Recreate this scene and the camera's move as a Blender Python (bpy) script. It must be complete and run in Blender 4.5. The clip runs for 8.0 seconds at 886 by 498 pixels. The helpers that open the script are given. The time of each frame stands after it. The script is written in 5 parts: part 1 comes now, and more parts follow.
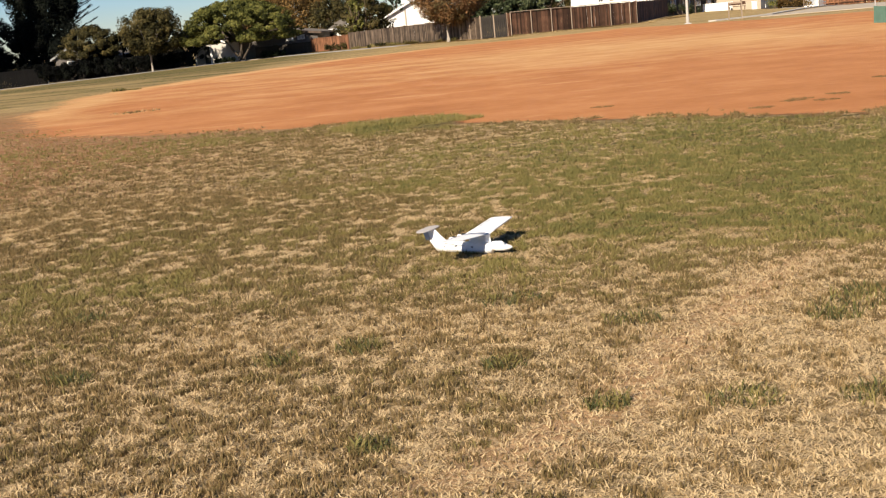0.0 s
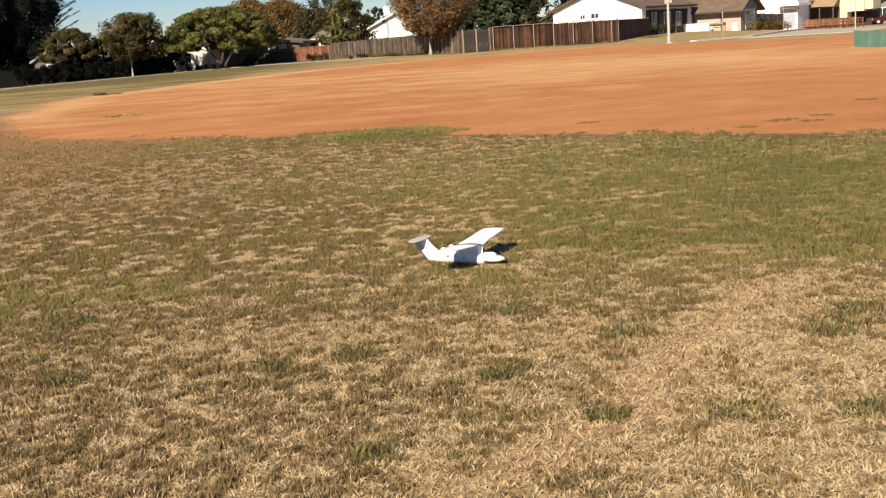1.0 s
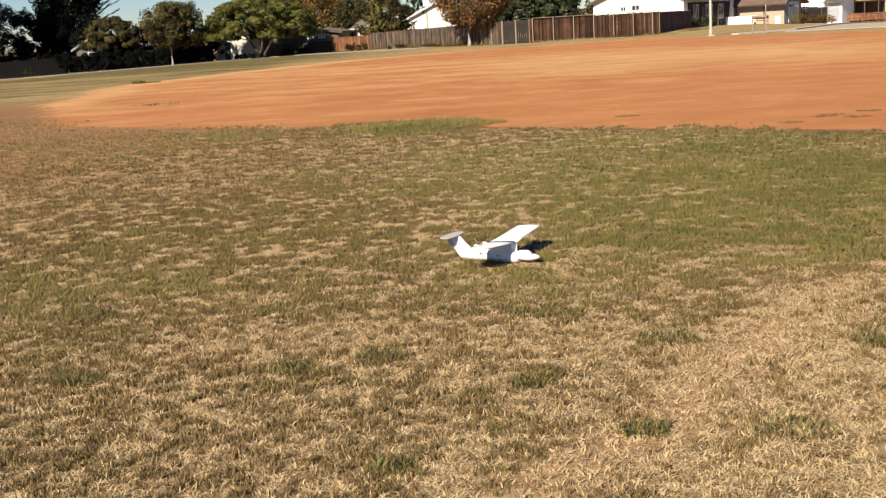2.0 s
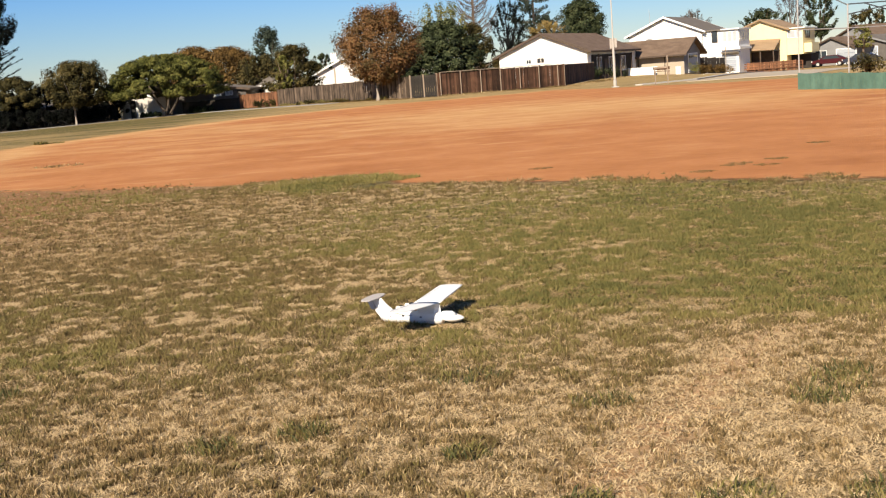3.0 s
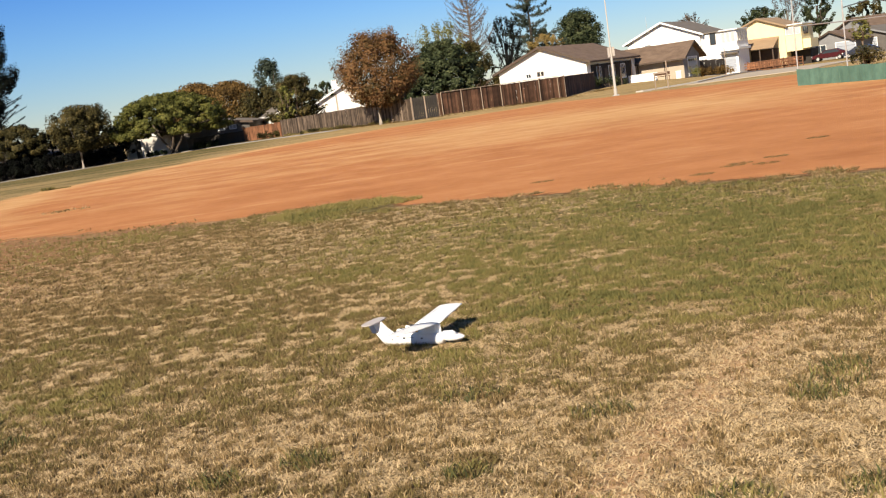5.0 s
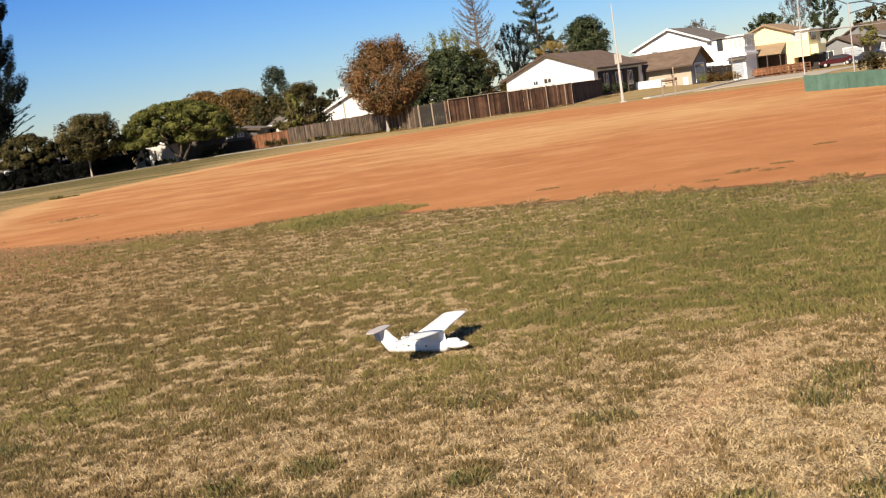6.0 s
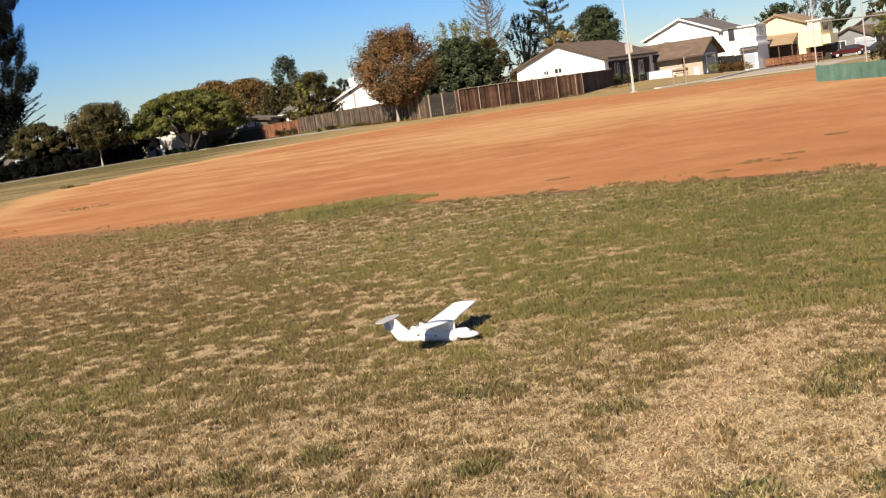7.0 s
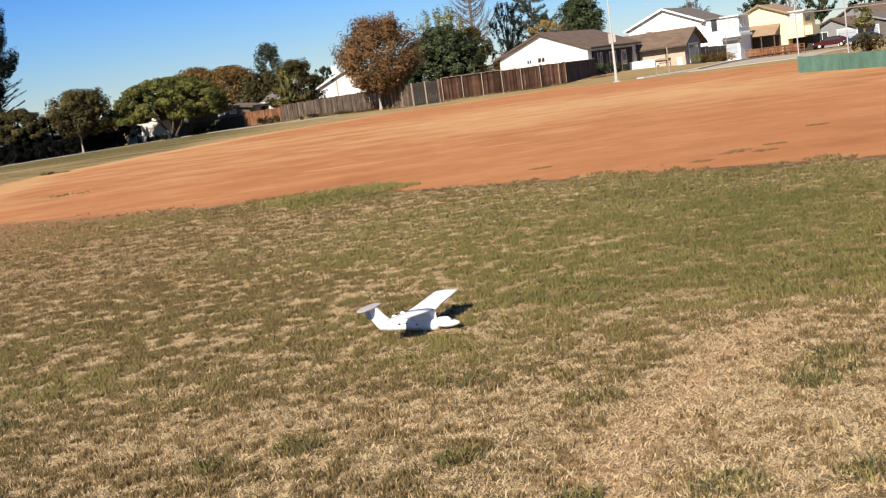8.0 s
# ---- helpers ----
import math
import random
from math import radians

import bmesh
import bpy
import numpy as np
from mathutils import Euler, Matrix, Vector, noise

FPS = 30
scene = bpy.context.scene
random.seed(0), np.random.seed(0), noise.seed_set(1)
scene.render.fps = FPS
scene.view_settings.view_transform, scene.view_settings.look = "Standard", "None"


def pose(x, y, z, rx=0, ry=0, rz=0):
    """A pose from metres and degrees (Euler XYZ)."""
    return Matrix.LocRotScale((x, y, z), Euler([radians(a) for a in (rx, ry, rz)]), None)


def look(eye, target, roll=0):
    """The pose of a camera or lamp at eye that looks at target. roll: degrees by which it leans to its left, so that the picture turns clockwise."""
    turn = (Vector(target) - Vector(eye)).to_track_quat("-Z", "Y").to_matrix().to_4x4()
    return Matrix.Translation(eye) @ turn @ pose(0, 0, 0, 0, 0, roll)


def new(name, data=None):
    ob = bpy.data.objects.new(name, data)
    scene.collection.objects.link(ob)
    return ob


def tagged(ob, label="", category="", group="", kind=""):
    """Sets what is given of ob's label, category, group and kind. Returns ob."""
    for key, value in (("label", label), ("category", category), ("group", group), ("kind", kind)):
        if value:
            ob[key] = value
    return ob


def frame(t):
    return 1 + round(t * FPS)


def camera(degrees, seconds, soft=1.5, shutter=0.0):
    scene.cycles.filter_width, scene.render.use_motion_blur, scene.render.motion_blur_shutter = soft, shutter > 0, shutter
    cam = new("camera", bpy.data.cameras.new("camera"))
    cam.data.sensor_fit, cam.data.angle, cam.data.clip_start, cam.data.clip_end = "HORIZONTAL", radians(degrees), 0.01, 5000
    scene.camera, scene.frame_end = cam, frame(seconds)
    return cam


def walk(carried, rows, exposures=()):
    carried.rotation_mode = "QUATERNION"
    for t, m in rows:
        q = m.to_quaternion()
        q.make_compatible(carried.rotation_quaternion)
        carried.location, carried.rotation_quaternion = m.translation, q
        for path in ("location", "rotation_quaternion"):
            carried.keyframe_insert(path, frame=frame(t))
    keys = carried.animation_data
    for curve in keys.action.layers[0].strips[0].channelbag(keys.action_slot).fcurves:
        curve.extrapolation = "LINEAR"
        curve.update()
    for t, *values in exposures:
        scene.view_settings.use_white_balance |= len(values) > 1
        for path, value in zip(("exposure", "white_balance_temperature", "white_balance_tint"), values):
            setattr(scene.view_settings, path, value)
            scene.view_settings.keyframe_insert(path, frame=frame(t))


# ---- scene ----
cam = camera(42.0, 8.0, soft=1.2)
PATH = [
    (0, (0.015, -0.465, 1.610), (-0.415, 9.338, -0.315), -5.42),
    (0.1, (0.006, -0.473, 1.602), (-0.399, 9.342, -0.267), -5.68),
    (0.2, (-0.004, -0.478, 1.600), (-0.397, 9.351, -0.197), -5.50),
    (0.3, (-0.014, -0.481, 1.601), (-0.397, 9.366, -0.097), -5.14),
    (0.4, (-0.024, -0.487, 1.605), (-0.383, 9.369, -0.051), -4.77),
    (0.5, (-0.035, -0.493, 1.614), (-0.365, 9.373, 0.012), -4.54),
    (0.6, (-0.049, -0.488, 1.606), (-0.305, 9.375, -0.028), -4.28),
    (0.7, (-0.064, -0.482, 1.601), (-0.290, 9.369, -0.104), -4.02),
    (0.8, (-0.077, -0.480, 1.600), (-0.281, 9.360, -0.168), -4.03),
    (0.9, (-0.089, -0.476, 1.599), (-0.275, 9.364, -0.173), -3.90),
    (1, (-0.099, -0.466, 1.598), (-0.314, 9.363, -0.234), -3.86),
    (1.1, (-0.101, -0.449, 1.598), (-0.338, 9.359, -0.333), -3.78),
    (1.2, (-0.101, -0.425, 1.597), (-0.373, 9.372, -0.387), -3.35),
    (2.3, (-0.073, -0.136, 1.583), (-0.637, 9.695, -0.157), -3.56),
    (2.4, (-0.087, -0.128, 1.599), (-0.499, 9.720, -0.091), -4.09),
    (2.5, (-0.106, -0.122, 1.611), (-0.418, 9.730, -0.077), -3.59),
    (2.6, (-0.120, -0.088, 1.605), (-0.311, 9.776, -0.027), -4.00),
    (2.7, (-0.130, -0.052, 1.601), (-0.166, 9.816, -0.015), -4.10),
    (2.8, (-0.135, -0.019, 1.600), (-0.038, 9.847, -0.023), -4.33),
    (2.9, (-0.137, 0.013, 1.601), (0.043, 9.889, 0.042), -3.97),
    (3, (-0.135, 0.040, 1.603), (0.113, 9.926, 0.118), -4.26),
    (3.1, (-0.122, 0.038, 1.601), (0.086, 9.926, 0.125), -4.87),
    (3.2, (-0.107, 0.036, 1.600), (0.012, 9.920, 0.086), -5.48),
    (3.3, (-0.095, 0.044, 1.600), (-0.008, 9.930, 0.094), -6.21),
    (3.4, (-0.084, 0.060, 1.599), (-0.014, 9.937, 0.038), -6.74),
    (3.5, (-0.075, 0.072, 1.597), (-0.035, 9.948, 0.027), -6.75),
    (3.6, (-0.064, 0.068, 1.599), (-0.068, 9.947, 0.047), -6.75),
    (3.7, (-0.053, 0.059, 1.600), (-0.107, 9.943, 0.081), -6.71),
    (3.8, (-0.043, 0.053, 1.600), (-0.119, 9.944, 0.126), -6.53),
    (3.9, (-0.034, 0.048, 1.602), (-0.122, 9.942, 0.150), -6.60),
    (4, (-0.026, 0.047, 1.606), (-0.085, 9.949, 0.212), -6.69),
    (4.2, (-0.014, 0.057, 1.601), (-0.029, 9.965, 0.249), -7.18),
    (4.3, (-0.009, 0.055, 1.600), (-0.019, 9.962, 0.244), -7.25),
    (4.5, (-0.006, 0.040, 1.596), (0.008, 9.942, 0.206), -7.49),
    (4.7, (-0.031, 0.030, 1.598), (0.086, 9.936, 0.238), -7.85),
    (5.8, (0.005, -0.031, 1.600), (0.148, 9.889, 0.344), -8.41),
    (5.9, (0.004, -0.022, 1.601), (0.113, 9.899, 0.356), -8.46),
    (6, (0.001, -0.009, 1.602), (0.097, 9.914, 0.364), -8.29),
    (6.2, (-0.003, 0.009, 1.600), (0.041, 9.929, 0.341), -8.28),
    (6.3, (-0.004, 0.009, 1.600), (0.014, 9.926, 0.316), -8.28),
    (6.5, (-0.001, -0.005, 1.600), (-0.005, 9.914, 0.334), -8.02),
    (7, (0.001, 0.000, 1.599), (0.000, 9.914, 0.288), -8.21),
    (7.2, (0.000, 0.003, 1.600), (0.032, 9.918, 0.297), -8.23),
    (7.3, (0.000, 0.005, 1.600), (0.034, 9.918, 0.287), -8.03),
    (7.5, (0.003, 0.001, 1.601), (0.058, 9.911, 0.265), -8.02),
    (7.7, (0.006, 0.001, 1.600), (0.097, 9.906, 0.231), -8.09),
    (8, (0.006, 0.023, 1.594), (0.143, 9.919, 0.167), -7.84),
]
walk(cam, [(t, look(eye, target, roll)) for t, eye, target, roll in PATH],
     exposures=((0, 0.3, 6500, 10), (6.4, 0.3, 6500, 10), (7.0, 0.3, 6290, 10), (7.5, 0.3, 6190, 10), (8.0, 0.3, 6000, 10)))

# ---- light ----
SUN_EL, SUN_AZ = radians(33), radians(205)      # azimuth clockwise from +y
sun_way = Vector((math.sin(SUN_AZ) * math.cos(SUN_EL), math.cos(SUN_AZ) * math.cos(SUN_EL), math.sin(SUN_EL)))
world = bpy.data.worlds.new("world")
scene.world = world
world.use_nodes = True
wn = world.node_tree.nodes
sky = wn.new("ShaderNodeTexSky")
sky.sky_type = "NISHITA"
sky.sun_disc = False
sky.sun_elevation, sky.sun_rotation = SUN_EL, SUN_AZ
sky.air_density, sky.dust_density, sky.ozone_density = 1.0, 0.0, 3.0
# clear autumn sky: deepens quickly from a pale horizon
wc, wx = wn.new("ShaderNodeTexCoord"), wn.new("ShaderNodeSeparateXYZ")
wr, wm = wn.new("ShaderNodeValToRGB"), wn.new("ShaderNodeMix")
for k, (p, c) in zip([*wr.color_ramp.elements, *(wr.color_ramp.elements.new(0.5) for _ in range(3))], ((0.0, (0.66, 0.69, 0.76)), (0.035, (0.58, 0.66, 0.86)), (0.08, (0.42, 0.63, 0.96)), (0.14, (0.27, 0.53, 1.0)), (0.4, (0.28, 0.45, 0.72)))):
    k.position, k.color = p, (*c, 1)
wm.data_type, wm.blend_type = "RGBA", "MULTIPLY"
wm.inputs[0].default_value = 1.0
wl = world.node_tree.links
wl.new(wc.outputs["Generated"], wx.inputs[0])
wl.new(wx.outputs["Z"], wr.inputs[0])
wl.new(sky.outputs[0], wm.inputs[6])
wl.new(wr.outputs[0], wm.inputs[7])
wl.new(wm.outputs[2], wn["Background"].inputs[0])
wn["Background"].inputs[1].default_value = 0.088
sun = new("sun", bpy.data.lights.new("sun", "SUN"))
sun.data.energy, sun.data.angle, sun.data.color = 7.1, radians(0.55), (1.0, 0.87, 0.68)
sun.matrix_world = look(sun_way * 50, (0, 0, 0))


# ---- materials ----
def shader(name, rough=0.8, metal=0.0):
    m = bpy.data.materials.new(name)
    m.use_nodes = True
    b = m.node_tree.nodes["Principled BSDF"]
    b.inputs["Roughness"].default_value, b.inputs["Metallic"].default_value = rough, metal
    b.inputs["Specular IOR Level"].default_value = 0.25
    return m, m.node_tree.nodes, m.node_tree.links, b


def link_ramp(nodes, links, source, stops):
    r = nodes.new("ShaderNodeValToRGB")
    e = r.color_ramp.elements
    while len(e) < len(stops):
        e.new(0.5)
    for k, (p, c) in zip(e, stops):
        k.position, k.color = p, (*c, 1)
    links.new(source, r.inputs[0])
    return r.outputs[0]


def noise_out(nodes, links, scale, detail=4, stretch=(1, 1, 1), coord="Object", rough=0.55):
    c = nodes.new("ShaderNodeTexCoord")
    mp = nodes.new("ShaderNodeMapping")
    mp.inputs["Scale"].default_value = stretch
    n = nodes.new("ShaderNodeTexNoise")
    n.inputs["Scale"].default_value, n.inputs["Detail"].default_value, n.inputs["Roughness"].default_value = scale, detail, rough
    links.new(c.outputs[coord], mp.inputs[0])
    links.new(mp.outputs[0], n.inputs["Vector"])
    return n.outputs["Fac"]


def mixed(nodes, links, fac, a, b, mode="MIX"):
    m = nodes.new("ShaderNodeMix")
    m.data_type, m.blend_type = "RGBA", mode
    for k, v in ((0, fac), (6, a), (7, b)):
        if hasattr(v, "links"):
            links.new(v, m.inputs[k])
        else:
            m.inputs[k].default_value = (*v, 1) if isinstance(v, tuple) else v
    return m.outputs[2]


def calc(nodes, links, op, a, b):
    m = nodes.new("ShaderNodeMath")
    m.operation = op
    for k, v in ((0, a), (1, b)):
        if hasattr(v, "links"):
            links.new(v, m.inputs[k])
        else:
            m.inputs[k].default_value = v
    return m.outputs[0]


def bump(nodes, links, b, height, strength=0.3, distance=0.02):
    n = nodes.new("ShaderNodeBump")
    n.inputs["Strength"].default_value, n.inputs["Distance"].default_value = strength, distance
    links.new(height, n.inputs["Height"])
    links.new(n.outputs[0], b.inputs["Normal"])


def surface(name, dark, light, scale=8.0, rough=0.8, metal=0.0, fine=60.0, strength=0.25, stretch=(1, 1, 1), vary=0.25, patch=0.0):
    """A plain surface: two tones by a coarse noise, grain by a fine one, each object a little its own."""
    m, n, l, b = shader(name, rough, metal)
    col = link_ramp(n, l, noise_out(n, l, scale, 5, stretch), ((0.3, dark), (0.7, light)))
    grain = noise_out(n, l, fine, 3, stretch)
    col = mixed(n, l, 0.35, col, link_ramp(n, l, grain, ((0.3, dark), (0.7, light))))
    info = n.new("ShaderNodeObjectInfo")
    shade = calc(n, l, "ADD", calc(n, l, "MULTIPLY", info.outputs["Random"], vary), 1 - vary / 2)
    if patch:
        geo, spot = n.new("ShaderNodeNewGeometry"), n.new("ShaderNodeTexNoise")
        spot.inputs["Scale"].default_value, spot.inputs["Detail"].default_value = 1.3, 4
        l.new(geo.outputs["Position"], spot.inputs["Vector"])
        shade = calc(n, l, "MULTIPLY", shade, calc(n, l, "ADD", calc(n, l, "MULTIPLY", spot.outputs["Fac"], 4 * patch), 1 - 2 * patch))
    hsv = n.new("ShaderNodeHueSaturation")
    l.new(shade, hsv.inputs["Value"])
    l.new(col, hsv.inputs["Color"])
    l.new(hsv.outputs[0], b.inputs["Base Color"])
    bump(n, l, b, grain, strength)
    return m


def leaf_surface(name, stops, rough=0.6, clear=0.15):
    """Leaves: a tone of its own for each leaf, and broad drifts of tone that paint lit and shaded clumps through the
    crown.
    """
    m, n, l, b = shader(name, rough)
    b.inputs["Specular IOR Level"].default_value = 0.1
    geo = n.new("ShaderNodeNewGeometry")
    light_drift = noise_out(n, l, 0.8, 3)
    light_drift = calc(n, l, "ADD", calc(n, l, "MULTIPLY", light_drift, 2.1), -0.55)
    f = calc(n, l, "ADD", calc(n, l, "MULTIPLY", geo.outputs["Random Per Island"], 0.30), calc(n, l, "MULTIPLY", light_drift, 0.70))
    col = link_ramp(n, l, f, stops)
    l.new(col, b.inputs["Base Color"])
    t = n.new("ShaderNodeBsdfTranslucent")
    l.new(col, t.inputs[0])
    mx = n.new("ShaderNodeMixShader")
    mx.inputs[0].default_value = clear
    l.new(b.outputs[0], mx.inputs[1])
    l.new(t.outputs[0], mx.inputs[2])
    l.new(mx.outputs[0], n["Material Output"].inputs[0])
    return m


def field_surface():
    """The playing field: thatch under the grass, bare red infield dirt, verge; drawn by the sheet's own attributes."""
    m, n, l, b = shader("field", 0.95)
    b.inputs["Specular IOR Level"].default_value = 0.1

    def attr(name):
        a = n.new("ShaderNodeAttribute")
        a.attribute_name = name
        return a.outputs["Fac"]
    fine = noise_out(n, l, 30, 6, rough=0.7)
    mid = noise_out(n, l, 3.0, 5, rough=0.65)
    broad = noise_out(n, l, 0.40, 5, (0.4, 1.0, 1))
    # thatch
    worn = calc(n, l, "ADD", calc(n, l, "MULTIPLY", fine, 0.45), calc(n, l, "MULTIPLY", noise_out(n, l, 6.5, 3, rough=0.6), 0.55))
    dry = link_ramp(n, l, worn, ((0.35, (0.070, 0.047, 0.022)), (0.46, (0.200, 0.142, 0.070)), (0.58, (0.44, 0.325, 0.182))))
    green = link_ramp(n, l, worn, ((0.40, (0.034, 0.032, 0.012)), (0.60, (0.21, 0.172, 0.062))))
    gmask = link_ramp(n, l, calc(n, l, "ADD", calc(n, l, "ADD", attr("green"), calc(n, l, "MULTIPLY", calc(n, l, "MULTIPLY", calc(n, l, "SUBTRACT", broad, 0.5), 2.6), attr("straw"))), calc(n, l, "MULTIPLY", calc(n, l, "SUBTRACT", mid, 0.5), 1.2)), ((0.3, (0, 0, 0)), (0.75, (1, 1, 1))))
    straw = link_ramp(n, l, calc(n, l, "ADD", calc(n, l, "MULTIPLY", mid, 0.5), calc(n, l, "MULTIPLY", broad, 0.5)), ((0.36, (0.17, 0.12, 0.052)), (0.5, (0.33, 0.235, 0.105)), (0.64, (0.50, 0.355, 0.17))))
    dry = mixed(n, l, attr("straw"), dry, straw)
    dry = mixed(n, l, calc(n, l, "MULTIPLY", attr("soil"), link_ramp(n, l, mid, ((0.3, (0.45, 0.45, 0.45)), (0.7, (1, 1, 1))))), dry, (0.25, 0.112, 0.050))
    dry = mixed(n, l, attr("track"), dry, link_ramp(n, l, fine, ((0.3, (0.34, 0.20, 0.105)), (0.7, (0.60, 0.385, 0.21)))))
    grass = mixed(n, l, gmask, dry, green)
    # dirt: long streaks dragged across, paler and yellower in drifts
    streak = calc(n, l, "ADD", calc(n, l, "MULTIPLY", noise_out(n, l, 0.45, 5, (0.5, 0.9, 1), rough=0.60), 0.5), calc(n, l, "MULTIPLY", noise_out(n, l, 0.75, 7, (0.9, 0.7, 1), rough=0.68), 0.5))
    streak2 = noise_out(n, l, 0.15, 4, (0.5, 0.9, 1))
    grain = noise_out(n, l, 6, 6, (0.6, 1, 1), rough=0.75)
    rake = link_ramp(n, l, noise_out(n, l, 0.60, 7, (0.35, 1.0, 1), rough=0.70), ((0.58, (0, 0, 0)), (0.66, (1, 1, 1))))
    red = link_ramp(n, l, calc(n, l, "ADD", calc(n, l, "MULTIPLY", streak, 0.75), calc(n, l, "MULTIPLY", grain, 0.25)),
                    ((0.34, (0.33, 0.128, 0.047)), (0.50, (0.44, 0.188, 0.073)), (0.66, (0.54, 0.262, 0.112))))
    tan = link_ramp(n, l, calc(n, l, "ADD", calc(n, l, "MULTIPLY", streak, 0.8), calc(n, l, "MULTIPLY", grain, 0.2)),
                    ((0.36, (0.465, 0.228, 0.090)), (0.64, (0.61, 0.375, 0.172))))
    tmask = link_ramp(n, l, calc(n, l, "ADD", attr("tan"), calc(n, l, "MULTIPLY", calc(n, l, "SUBTRACT", calc(n, l, "ADD", calc(n, l, "MULTIPLY", streak, 0.5), calc(n, l, "MULTIPLY", streak2, 0.5)), 0.5), 1.9)),
                      ((0.2, (0, 0, 0)), (0.8, (1, 1, 1))))
    dirt = mixed(n, l, tmask, red, tan)
    dirt = mixed(n, l, calc(n, l, "MULTIPLY", rake, 0.42), dirt, (0.62, 0.36, 0.17))
    dmask = link_ramp(n, l, calc(n, l, "ADD", attr("dirt"), calc(n, l, "MULTIPLY", calc(n, l, "SUBTRACT", calc(n, l, "ADD", calc(n, l, "MULTIPLY", mid, 0.6), calc(n, l, "MULTIPLY", broad, 0.4)), 0.5), 0.9)),
                      ((0.44, (0, 0, 0)), (0.56, (1, 1, 1))))
    # brown lip and painted shadow along the torn edge of the turf
    rim = link_ramp(n, l, calc(n, l, "ADD", attr("dirt"), calc(n, l, "MULTIPLY", calc(n, l, "SUBTRACT", calc(n, l, "ADD", calc(n, l, "MULTIPLY", mid, 0.7), calc(n, l, "MULTIPLY", fine, 0.3)), 0.5), 1.3)),
                    ((0.30, (0, 0, 0)), (0.45, (1, 1, 1)), (0.56, (1, 1, 1)), (0.66, (0, 0, 0))))
    both = mixed(n, l, dmask, grass, dirt)
    l.new(mixed(n, l, calc(n, l, "MULTIPLY", rim, attr("rim")), both, (0.115, 0.058, 0.027)), b.inputs["Base Color"])
    bump(n, l, b, calc(n, l, "ADD", fine, calc(n, l, "MULTIPLY", mid, 1.5)), 0.6, 0.03)
    return m


def blade_surface(name, stops):
    m, n, l, b = shader(name, 0.75)
    a = n.new("ShaderNodeAttribute")
    a.attribute_name = "tone"
    col = link_ramp(n, l, a.outputs["Fac"], stops)
    l.new(col, b.inputs["Base Color"])
    t = n.new("ShaderNodeBsdfTranslucent")
    l.new(col, t.inputs[0])
    mx = n.new("ShaderNodeMixShader")
    mx.inputs[0].default_value = 0.2
    l.new(b.outputs[0], mx.inputs[1])
    l.new(t.outputs[0], mx.inputs[2])
    l.new(mx.outputs[0], n["Material Output"].inputs[0])
    return m


M_FIELD = field_surface()
M_BLADE = blade_surface("grass_blades", ((0.0, (0.60, 0.455, 0.262)), (0.2, (0.455, 0.328, 0.168)), (0.38, (0.245, 0.165, 0.072)), (0.54, (0.135, 0.095, 0.039)), (0.64, (0.150, 0.114, 0.043)), (0.76, (0.240, 0.198, 0.066)), (0.88, (0.182, 0.160, 0.048)), (1.0, (0.066, 0.076, 0.028))))
M_FOAM = surface("white_foam", (0.72, 0.715, 0.71), (0.78, 0.775, 0.77), 20, 0.9, fine=300, strength=0.05, vary=0)
M_GREYFOAM = surface("grey_film", (0.40, 0.42, 0.45), (0.48, 0.49, 0.52), 20, 0.5, fine=200, strength=0.05, vary=0)
M_BLACK = surface("black_plastic", (0.015, 0.015, 0.016), (0.03, 0.03, 0.03), 20, 0.5, vary=0)
M_WHITE = surface("white_stucco", (0.74, 0.73, 0.70), (0.82, 0.81, 0.79), 1.2, 0.9, fine=12, vary=0.05)
# white stucco dimmed to cream, partial shade put into the colour
M_SHADEDWHITE = surface("half_shaded_white_stucco", (0.46, 0.43, 0.40), (0.55, 0.52, 0.485), 1.2, 0.9, fine=12, vary=0.05)
M_BEIGE = surface("beige_stucco", (0.36, 0.30, 0.23), (0.45, 0.38, 0.30), 1.2, 0.9, fine=12, vary=0.05)
M_YELLOW = surface("yellow_stucco", (0.76, 0.63, 0.35), (0.82, 0.70, 0.42), 1.2, 0.9, fine=12, vary=0.05)
M_GREYWALL = surface("grey_siding", (0.17, 0.17, 0.175), (0.25, 0.25, 0.255), 1.2, 0.85, fine=10, vary=0.2)
M_DARKWALL = surface("dark_siding", (0.022, 0.019, 0.017), (0.05, 0.042, 0.036), 1.2, 0.85, fine=10, vary=0.2)
M_DIMWALL = surface("brown_grey_siding", (0.085, 0.075, 0.068), (0.14, 0.126, 0.115), 1.2, 0.85, fine=10, vary=0.1)
M_ROOF = surface("brown_shingle", (0.105, 0.07, 0.048), (0.20, 0.14, 0.10), 1.0, 0.9, fine=7, strength=0.6, stretch=(0.5, 1, 3), vary=0.15)
M_TANROOF = surface("tan_shingle", (0.22, 0.15, 0.09), (0.34, 0.24, 0.15), 1.0, 0.9, fine=7, strength=0.6, stretch=(0.5, 1, 3), vary=0.15)
M_GREYROOF = surface("grey_shingle", (0.110, 0.094, 0.080), (0.18, 0.158, 0.135), 1.0, 0.9, fine=7, strength=0.6, stretch=(0.5, 1, 3), vary=0.15)
M_TRIM = surface("white_trim", (0.70, 0.70, 0.69), (0.80, 0.80, 0.79), 3, 0.6, vary=0.05)
M_DARKTRIM = surface("brown_trim", (0.06, 0.04, 0.03), (0.11, 0.08, 0.06), 3, 0.7, vary=0.1)
